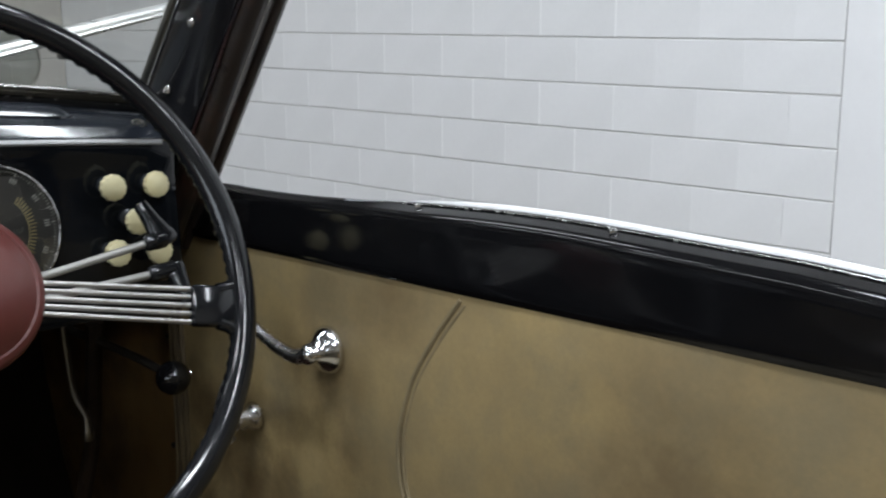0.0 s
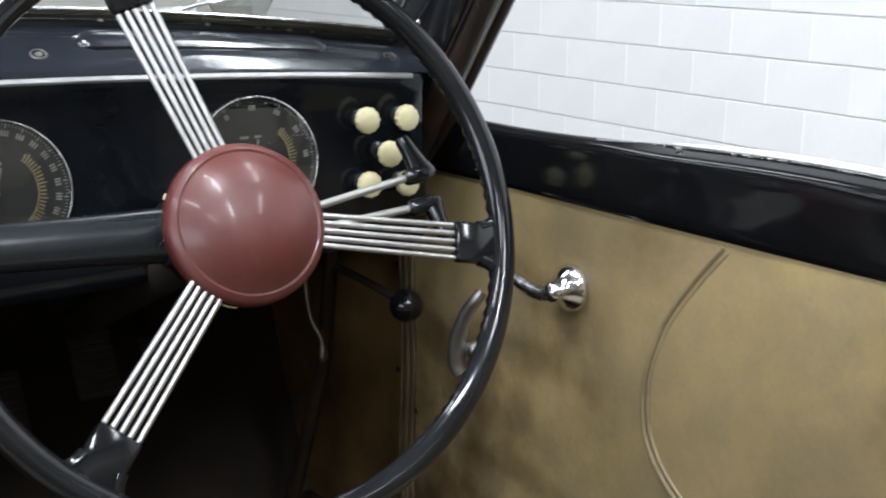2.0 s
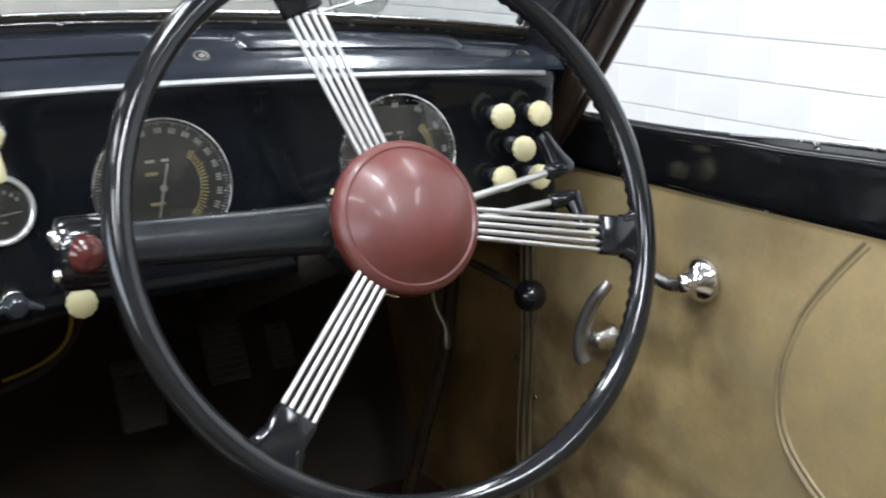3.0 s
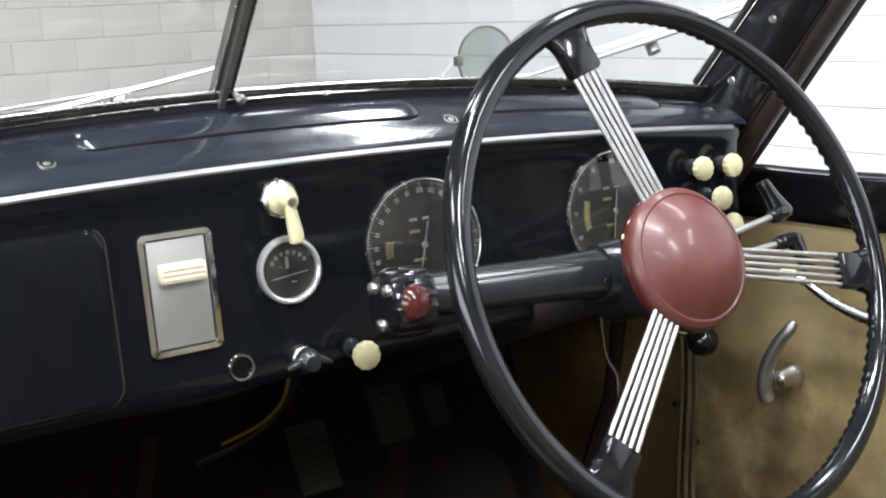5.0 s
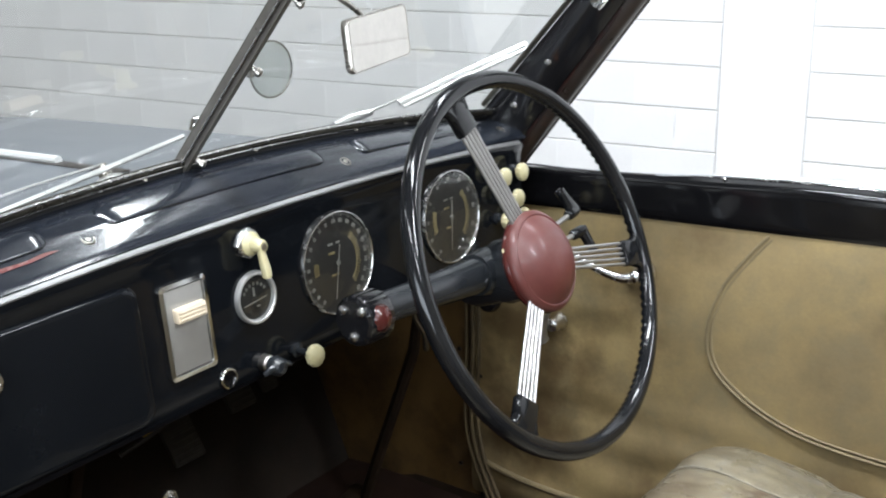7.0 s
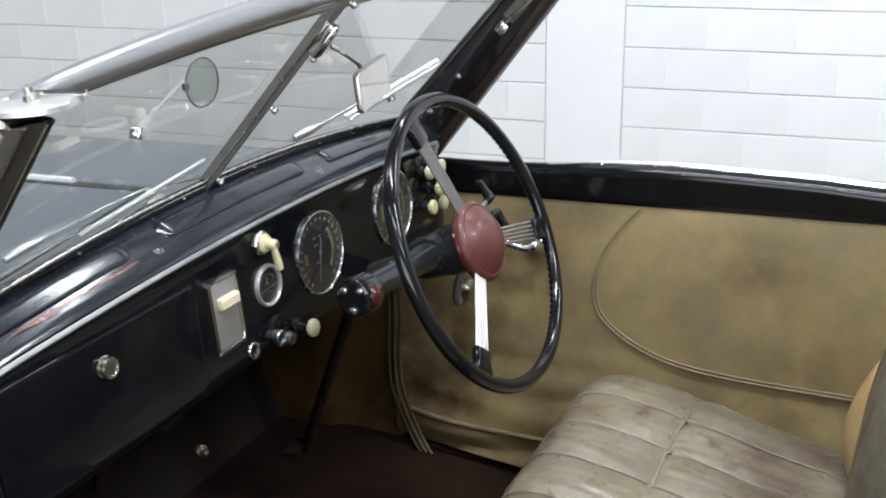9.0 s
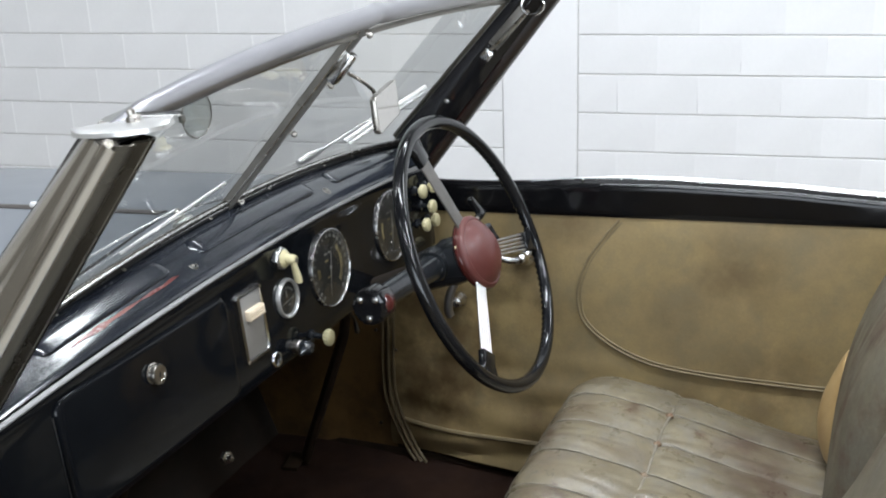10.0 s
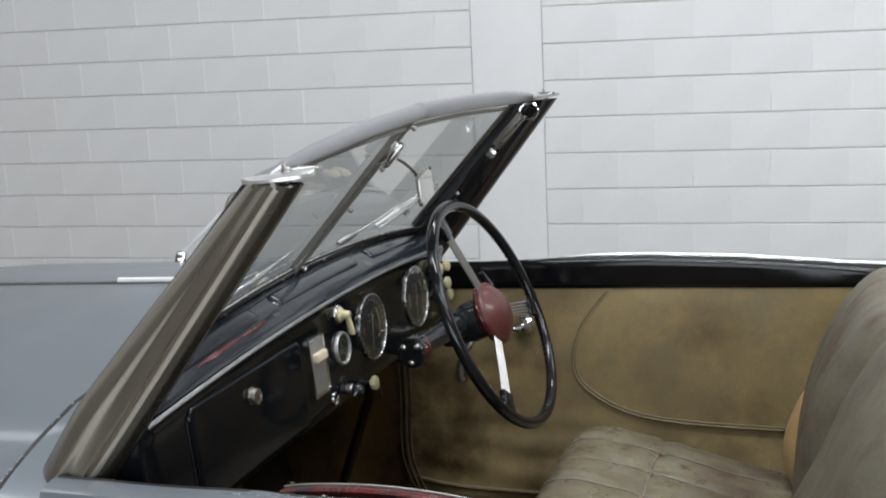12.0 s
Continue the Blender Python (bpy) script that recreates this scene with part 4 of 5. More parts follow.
def levers():
    b = part("ball_lever", lathe([(0.0001, -0.0235), (0.010, -0.021), (0.018, -0.015), (0.0225, -0.006), (0.0232, 0.002), (0.021, 0.011), (0.014, 0.019), (0.006, 0.0225), (0.0001, 0.0232)], (0.688, 0.059, 0.636), (-0.2, -1, 0.2), 28), M_BLACK, CAR, "lever with glossy black ball knob")
    part("rod", tube(smooth_path([(0.685, 0.075, 0.640), (0.650, 0.13, 0.665), (0.60, 0.22, 0.69), (0.56, 0.33, 0.70)], 5), 0.006, 8), M_DARK, b)
    part("hanging_lever", tube(smooth_path([(0.592, 0.185, 0.76), (0.593, 0.178, 0.68), (0.595, 0.168, 0.61), (0.605, 0.155, 0.575), (0.603, 0.148, 0.542)], 6), [0.0070] * 19 + [0.0075, 0.0085, 0.0095, 0.0105, 0.0100, 0.0070], 10, flat=0.6), M_AGED, CAR, "thin hanging metal lever")
    for x, y, z, w, h in ((0.214, 0.42, 0.455, 0.070, 0.112), (0.352, 0.42, 0.500, 0.066, 0.105), (0.452, 0.44, 0.480, 0.040, 0.075)):
        m = pose(x, y, z, -32)
        p = part("pedal", box((w, 0.012, h), m, 0.005), M_PAD, CAR, "dusty ribbed rubber pedal")
        for k in range(9):
            part("pad_rib", box((w * 0.86, 0.005, h * 0.045), m @ Matrix.Translation((0, -0.0075, h * (k - 4) / 9.6)), 0.0012), M_PAD, p)
        part("pedal_arm", tube(smooth_path([(x, y + 0.01, z + 0.02), (x, y + 0.07, z + 0.06), (x, y + 0.08, z + 0.20)], 4), 0.009, 8), M_BRACE, p)
    part("strut", box((0.022, 0.014, 0.16), pose(-0.085, 0.30, 0.53, 10, 8, 0), 0.003), M_BRACE, CAR, "rusty brown steel strut")
    for pts, r in ((((-0.30, 0.18, 0.735), (-0.16, 0.20, 0.685), (0.0, 0.22, 0.665), (0.16, 0.22, 0.690), (0.28, 0.20, 0.730)), 0.006), (((0.10, 0.16, 0.745), (0.105, 0.22, 0.655), (0.06, 0.25, 0.590), (-0.02, 0.27, 0.560)), 0.0045), (((0.30, 0.18, 0.730), (0.38, 0.24, 0.660), (0.46, 0.28, 0.680), (0.54, 0.26, 0.735)), 0.007)):
        part("cable", tube(smooth_path(pts, 6), r, 8), M_RUBBER, CAR, "black cable under the dash")
    part("brace", tube([(0.612, 0.325, 0.165), (0.612, 0.290, 0.26), (0.630, 0.200, 0.520), (0.632, 0.170, 0.70)], 0.019, 8, flat=0.6), M_BRACE, CAR, "dark steel brace")
    part("brace_foot", box((0.085, 0.040, 0.010), pose(0.600, 0.350, 0.162, 0, 0, 12), 0.003), M_BRACE, CAR)
    part("wire", tube(smooth_path([(0.100, 0.205, 0.720), (0.097, 0.215, 0.672), (0.088, 0.223, 0.636), (0.066, 0.232, 0.612), (0.040, 0.240, 0.598), (0.008, 0.246, 0.588)], 6), 0.0026, 6), M_WIRE, CAR, "loose yellow wire under the dash")
    part("bolt", lathe([(0.012, 0), (0.012, 0.008), (0.006, 0.010), (0.005, 0.02), (0.0001, 0.021)], (-0.097, 0.064, 0.595), (-0.3, -1, 0.1), 6), M_STEEL, CAR)
    for k in range(3):
        part("duct", lathe([(0.035, -0.09), (0.037, 0.09)], (0.02 + 0.17 * k, 0.33, 0.68), (1, 0.1 * k, 0.2), 16), M_DARK, CAR, "dark duct under the dash")


def doors():
    ys = [lerp(0.10, -1.16, k / 60) for k in range(61)]
    for sgn, name in ((1, "driver_door"), (-1, "passenger_door")):
        def P(x, y, z):
            return (sgn * (x - 0.0192 * y), y, z)
        rows = []
        for y in ys:
            t = belt_top(y)
            kk = min(1.0, max(0.0, (-y - 0.24) / 0.12))
            kk = kk * kk * (3 - 2 * kk)
            rows.append([P(lerp(0.7515, 0.770, kk), y, t - 0.0005), P(lerp(0.7650, 0.779, kk), y, t - 0.0005), P(0.790, y, t - 0.008), P(0.799, y, t - 0.030), P(0.812, y, 0.80), P(0.825, y, 0.62), P(0.822, y, 0.40), P(0.80, y, 0.18), P(0.78, y, 0.10), P(0.765, y, 0.10)])
        door = part(name, grid(rows), M_SILVER, CAR, "silver-grey door with black inner cap and tan card", solid=0.004)
        rows = []
        for y in ys:
            t, c = belt_top(y), card_top(y)
            k = min(1.0, max(0.0, (-y - 0.24) / 0.12))
            k = k * k * (3 - 2 * k)
            rows.append([P(0.752, y, c - 0.02), P(0.7365, y, c - 0.004), P(0.7355, y, c + 0.001), P(0.7362, y, c + 0.010), P(0.7385, y, lerp(c, t, 0.50)), P(0.7395, y, lerp(c, t, 0.66)),
                         P(0.7402, y, t - lerp(0.0110, 0.0135, k)), P(0.7412, y, t - lerp(0.0070, 0.0098, k)), P(0.7432, y, t - lerp(0.0042, 0.0074, k)), P(lerp(0.7458, 0.7520, k), y, t - lerp(0.0026, 0.0050, k)), P(lerp(0.7485, 0.7625, k), y, t - lerp(0.0010, 0.0022, k)), P(lerp(0.7512, 0.772, k), y, t + 0.0005)])
        part("door_cap", grid(rows), M_CAP, door, "glossy black door cap", solid=0.003)
        part("gasket", tube([P(0.7540, y, belt_top(y) + 0.0008) for y in [lerp(0.095, -0.24, k / 20) for k in range(21)]], 0.0028, 8), M_RUBBER, door, "thin black gasket")
        part("slot_line", tube([P(0.7655, y, belt_top(y) + 0.0012) for y in [lerp(-0.20, -1.1, k / 30) for k in range(31)]], [0.0004 + 0.0007 * min(1, k / 6, (30 - k) / 6) for k in range(31)], 6), M_STEEL, door, "thin bright line along the window slot")
        path = [P(0.7775, y, belt_top(y) + 0.002) for y in [lerp(-0.335, -1.15, k / 40) for k in range(41)]]
        part("waist_bead", tube(path, [0.0008 + 0.0036 * min(1, k / 5) for k in range(41)], 12, flat=0.8), M_BRIGHT, door, "bright metal waist bead")
        for y in (-0.36, -0.62, -0.98):
            part("cap_screw", lathe([(0.004, 0), (0.0035, 0.002), (0.0001, 0.0026)], P(0.760, y, belt_top(y) + 0.0005), (-sgn * 0.3, 0, 1), 10), M_STEEL, door)
        if sgn < 0:
            # lens-shaped red reflection in the door cap, modelled as an inlay with grey rim
            arch = [(lerp(-0.275, -0.640, k / 24), 0.897 + 0.015 * math.sin(math.pi * k / 24) ** 0.7) for k in range(25)]
            rows = [[P(lerp(0.735, 0.7140, j / 4) - 0.006 * math.sin(math.pi * k / 24), y, z - 0.001 - 0.001 * abs(j - 2)) for j in range(5)] for k, (y, z) in enumerate(arch)]
            pull = part("door_pull", grid(rows), M_REDGLINT, door, "lens-shaped red reflection built as an inlay", solid=0.006)
            part("pull_edge", tube([P(0.716 - 0.006 * math.sin(math.pi * k / 24), y, z + 0.0025) for k, (y, z) in enumerate(arch)], 0.0016, 8), M_SATIN, pull, "grey rim of the red reflection")
        # card with soft wrinkles, hemmed above the sill
        rows = []
        for y in [lerp(0.135, -1.16, k / 90) for k in range(91)]:
            row = []
            for j in range(40):
                z = lerp(0.180, card_top(y) - 0.001, j / 39)
                low = min(1.0, max(0.0, 1 - (z - 0.255) / 0.25))
                w = noise.noise((y * 7, z * 5, 3.1 * sgn)) * 0.0035 + noise.noise((y * 4 + z * 9, z * 15, 9.0)) * 0.018 * low
                w += 0.0075 * low ** 0.6 * math.sin(z * 85 + 7 * noise.noise((y * 2.2, z * 2, 5.0)) + 5 * y) * max(0.0, noise.noise((y * 3.1, z * 3, 1.0)) + 0.35)
                inside = (y + 0.66) ** 2 / 0.30 ** 2 + (z - 0.67) ** 2 / 0.18 ** 2
                w += 0.004 / (1 + math.exp((inside - 1) * 6))
                w *= min(1.0, max(0.0, (card_top(y) - z) / 0.05))
                row.append(P(0.7400 - w - 0.030 * low ** 1.5 * min(1.0, max(0.0, (0.13 - y) / 0.2)), y, z + 0.010 * low * math.sin(y * 6) * (z > 0.2)))
            rows.append(row)
        part("door_card", grid(rows), M_VINYL, door, "smudged tan leathercloth door card", solid=0.004)
        seam = smooth_path([P(0.7385, -0.450, 0.8335), P(0.736, -0.416, 0.79), P(0.735, -0.376, 0.725), P(0.734, -0.356, 0.645), P(0.734, -0.381, 0.570), P(0.733, -0.487, 0.506), P(0.733, -0.635, 0.482), P(0.731, -0.912, 0.481), P(0.731, -1.12, 0.487)], 8)
        part("piping", tube(seam, 0.0030, 8), M_PIPING, door, "raised tan piping")
        inner = []
        for i, p in enumerate(seam):
            d = (seam[min(i + 1, len(seam) - 1)] - seam[max(i - 1, 0)]).normalized()
            side_ = Vector((0, d.z, -d.y)) * 0.0075
            inner.append(p + (side_ if (p + side_ - Vector((p.x, -0.75, 0.66))).length < (p - Vector((p.x, -0.75, 0.66))).length else -side_) + Vector((sgn * 0.0012, 0, 0)))
        part("piping", tube(inner, 0.0024, 8), M_PIPING, door, "raised tan piping")
        hem = smooth_path([P(0.735, 0.12, 0.262), P(0.712, -0.05, 0.255), P(0.705, -0.4, 0.262), P(0.703, -0.8, 0.257), P(0.706, -1.14, 0.26)], 8)
        part("hem", tube(hem, 0.006, 8), M_PIPING, door)
        part("window_winder", lathe([(0.0285, 0), (0.0290, 0.003), (0.0278, 0.007), (0.0245, 0.012), (0.0195, 0.017), (0.0155, 0.022), (0.0135, 0.028), (0.0120, 0.033), (0.0085, 0.037), (0.0003, 0.039)], P(0.737, -0.230, 0.732), (-sgn, 0, 0), 32), M_CHROME, door, "chrome window winder")
        arm = smooth_path([P(0.709, -0.232, 0.733), P(0.702, -0.207, 0.727), P(0.698, -0.16, 0.738), P(0.694, -0.12, 0.757), P(0.690, -0.098, 0.766)], 6)
        part("winder_arm", tube(arm, [lerp(0.0115, 0.0048, (k / (len(arm) - 1)) ** 0.7) for k in range(len(arm))], 12), M_STEEL, door)
        part("winder_knob", lathe([(0.0001, 0), (0.008, 0.002), (0.0115, 0.009), (0.0105, 0.017), (0.006, 0.022), (0.0001, 0.023)], P(0.696, -0.096, 0.766), (-sgn, 0, 0), 20), M_CREAM, door, "small cream knob")
        part("handle_rose", lathe([(0.0185, 0), (0.0188, 0.003), (0.0165, 0.009), (0.0140, 0.015), (0.0135, 0.024), (0.0120, 0.030), (0.008, 0.033), (0.0003, 0.034)], P(0.736, -0.066, 0.606), (-sgn, 0, 0), 22), M_STEEL, door, "chrome door handle boss")
        hp = smooth_path([P(0.712, -0.086, 0.692), P(0.705, -0.083, 0.682), P(0.700, -0.068, 0.658), P(0.697, -0.054, 0.622), P(0.698, -0.050, 0.590), P(0.702, -0.053, 0.574)], 6)
        part("door_handle", tube(hp, [0.0078 + 0.0050 * math.sin(2.0 * k / len(hp)) for k in range(len(hp))], 14, flat=0.85), M_SPOKE, door, "curved dark metal door handle")


def footwell():
    for sgn in (1, -1):
        rows = []
        for y in [lerp(0.125, 0.60, k / 24) for k in range(25)]:
            rows.append([(sgn * (0.748 - 0.10 * max(0, y - 0.25) - 0.006 * noise.noise((y * 8, z * 6, 2))), y, z) for z in [lerp(0.15, 0.80, j / 24) for j in range(25)]])
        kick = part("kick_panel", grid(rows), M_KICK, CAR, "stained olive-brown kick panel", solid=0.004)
        for k, off in enumerate((0.0, 0.014, 0.03)):
            line = smooth_path([(sgn * 0.735, 0.126 + off, 0.79), (sgn * 0.734, 0.120 + off, 0.70), (sgn * 0.733, 0.114 + off, 0.53), (sgn * 0.730, 0.118 + off, 0.40), (sgn * 0.726, 0.108 + off, 0.30), (sgn * 0.722, 0.06 + off, 0.19), (sgn * 0.712, 0.03 + off, 0.155)], 6)
            part("edge_piping", tube(line, 0.0042 if k != 1 else 0.0055, 8), M_SHADEPIPE, kick)
        for y, z in ((0.165, 0.495), (0.112, 0.448), (0.165, 0.66), (0.135, 0.33), (0.165, 0.235), (0.10, 0.185), (0.106, 0.62)):
            part("stud", lathe([(0.0055, 0), (0.0045, 0.003), (0.0001, 0.0042)], (sgn * 0.737, y, z), (-sgn, 0, 0), 12), M_STEEL, kick)
    rows = [[(x, y, 0.150 + 0.004 * noise.noise((x * 6, y * 6, 0))) for x in [lerp(-0.745, 0.745, k / 40) for k in range(41)]] for y in [lerp(0.50, -2.0, j / 60) for j in range(61)]]
    part("carpet", grid(rows), M_CARPET, CAR, "dark brown worn carpet", solid=0.01)
    rows = [[(x, 0.47 + 0.12 * t, 0.14 + 0.35 * t) for x in (-0.745, 0, 0.745)] for t in (0, 0.5, 1)] + [[(x, 0.60, z) for x in (-0.745, 0, 0.745)] for z in (0.70, 0.80)]
    part("bulkhead", grid(rows), M_DARK, CAR, "dark steel bulkhead", solid=0.006)
    for sgn in (1, -1):
        rows = [[(sgn * x, y, z) for x, z in ((0.735, 0.148), (0.742, 0.165), (0.79, 0.165), (0.80, 0.08), (0.76, 0.04))] for y in (0.5, 0.1, -0.6, -1.2, -1.6)]
        part("sill", grid(rows), M_BRACE, CAR, "painted door sill", solid=0.004)
    # inner rear sides and tub
    rows = [[(x, -2.0 + 0.08 * (1 - (x / 0.75) ** 2) * -1, z) for x in [lerp(-0.745, 0.745, k / 20) for k in range(21)]] for z in (0.15, 0.6, 0.88)]
    part("rear_panel", grid(rows), M_VINYL, CAR, "tan trimmed rear panel", solid=0.006)
    for sgn in (1, -1):
        rows = [[(sgn * 0.752, y, z) for y in (-1.15, -1.5, -2.0)] for z in (0.15, 0.6, 0.885)]
        part("rear_side_panel", grid(rows), M_VINYL, CAR, "tan trimmed rear side panel", solid=0.006)


def seats():
    for sgn in (1, -1):
        x0, x1 = 0.07, 0.710
        prof = [(-0.40, 0.20), (-0.385, 0.335), (-0.372, 0.39), (-0.372, 0.442), (-0.385, 0.473), (-0.415, 0.494), (-0.46, 0.500), (-0.495, 0.497), (-0.53, 0.492), (-0.565, 0.487), (-0.60, 0.480), (-0.614, 0.474), (-0.63, 0.475), (-0.67, 0.466), (-0.72, 0.454), (-0.77, 0.443), (-0.82, 0.432), (-0.87, 0.423), (-0.92, 0.415), (-1.0, 0.405)]
        rows = []
        nx = 110
        for k in range(nx + 1):
            x = lerp(x0, x1, k / nx)
            s = (x - x0) / (x1 - x0)
            edge = 1 - (2 * abs(s - 0.5)) ** 6
            f = ((x - 0.095) / 0.13) % 1.0
            groove = 0.003 - 0.0022 * math.exp(-((f - 0.5) / 0.035) ** 2) + 0.0048 * math.sin(math.pi * ((f + 0.5) % 1.0)) - 0.0022
            row = []
            for i, (y, z) in enumerate(prof):
                top = 1.0 if i >= 3 else 0.5
                cross = -0.006 if i == 11 else 0.0
                wr = 0.005 * noise.noise((x * 9, y * 9, 5.5 + sgn)) + 0.0042 * noise.noise((x * 24, y * 20, 1.5)) + 0.0030 * noise.noise((x * 60 + y * 30, y * 40, 7.5))
                pull = (1 - edge) * 0.040
                row.append((sgn * x, y + (1 - edge) * -0.012 * (1 if i < 6 else 0), max(0.2, z + top * (groove - 0.004 + cross + wr) - pull * top)))
            rows.append(row)
        seat = part("seat_cushion", grid(rows), M_SEAT, CAR, "fluted worn grey-green leather seat cushion", solid=0.006, subd=1)
        rows = [[(sgn * x, y, z) for x, z in ((x0 + 0.004, 0.155), (x0 + 0.004, 0.44 if y < -0.45 else 0.46))] for y in [lerp(-0.40, -1.0, k / 12) for k in range(13)]]
        part("cushion_side", grid(rows), M_SEATBACK, seat, solid=0.006)
        rows = [[(sgn * x, y, z) for x, z in ((x1 - 0.004, 0.155), (x1 - 0.002, 0.30), (x1 - 0.006, lerp(0.43, 0.345, (-0.40 - y) / 0.6)))] for y in [lerp(-0.40, -1.0, k / 12) for k in range(13)]]
        part("cushion_side", grid(rows), M_SEATBACK, seat, solid=0.006)
        for q in range(5):
            x = 0.16 + 0.13 * q
            if x > x1 - 0.03:
                continue
            pts = [(sgn * (x + 0.002 * noise.noise((i * 0.7, q, 3))), y, z + 0.0002 - (2 * abs((x - x0) / (x1 - x0) - 0.5)) ** 6 * 0.040) for i, (y, z) in enumerate(prof[3:])]
            part("flute_seam", tube(smooth_path(pts, 4), 0.0013, 6), M_SEAM, seat)
        n = 30
        pts = []
        for k in range(n + 1):
            x = lerp(x0 + 0.02, x1 - 0.03, k / n)
            f = ((x - 0.095) / 0.13) % 1.0
            pts.append((sgn * x, -0.614 + 0.003 * math.sin(17 * x), 0.4740 - 0.0045 * math.exp(-((f - 0.5) / 0.07) ** 2) - (2 * abs((x - x0) / (x1 - x0) - 0.5)) ** 6 * 0.05))
        part("cross_seam", tube(pts, [0.0024 + 0.0016 * noise.noise((k * 0.9, 0, 0)) for k in range(n + 1)], 6), M_SEAM, seat, "frayed pale cross seam")
        for x in (0.29, 0.42, 0.55):
            part("tuft", lathe([(0.0003, -0.003), (0.008, -0.001), (0.0088, 0.003), (0.005, 0.0065), (0.0003, 0.007)], (sgn * x, -0.612, 0.469), (0.1, 0.1, 1), 9), M_STITCH, seat, "rusty thread tuft")
        # backrest
        fwd, up = (0.0, 0.0) if sgn > 0 else (0.045, 0.085)
        bp = [(-0.960, 0.40), (-0.942, 0.45), (-0.940, 0.52), (-0.946, 0.62), (-0.965, 0.72), (-1.000, 0.82), (-1.045, 0.90), (-1.085, 0.948), (-1.125, 0.965), (-1.165, 0.952), (-1.180, 0.90), (-1.17, 0.75), (-1.12, 0.5), (-1.08, 0.16)]
        bp = [(y + fwd * (1.0 - 1.6 * min(1.0, max(0.0, (z - 0.56) / 0.16))), z + up * (z - 0.16) / 0.8) for y, z in bp]
        rows = []
        for k in range(49):
            x = lerp(0.06, 0.662, k / 48)
            s = 2 * abs(k / 48 - 0.5)
            e = s ** 7
            f = ((x - 0.05) / 0.119) % 1.0
            g = -0.003 * math.exp(-((f - 0.5) / 0.07) ** 2)
            row = []
            for i, (y, z) in enumerate(bp):
                front = 1 if i < 8 else 0
                row.append((sgn * x, y + front * (g + 0.004 * noise.noise((x * 8, z * 8, 4))) + (e * 0.085 if i < 9 else -e * 0.0) * -1, z - e * 0.06 * (1 if i > 4 else 0)))
            rows.append(row)
        back = part("seat_back", grid(rows, close_v=False), M_SEATBACK, CAR, "greyed worn leather seat back", solid=0.008, subd=1)
        rows = []
        for k in range(9):
            t = k / 8
            z = lerp(0.425, 0.655, t)
            y0 = -0.926 - 0.022 * t + 0.030 * math.sin(math.pi * t ** 0.85) + fwd
            rows.append([(sgn * lerp(0.455, 0.682, j / 6), y0 - 0.05 * (j / 6) ** 5 - 0.06 * (1 - j / 6) ** 5, z - 0.03 * (1 - j / 6) * t) for j in range(7)])
        part("bolster", grid(rows), M_TANLEATHER, back, "cleaner tan leather side bolster", solid=0.01, subd=1)


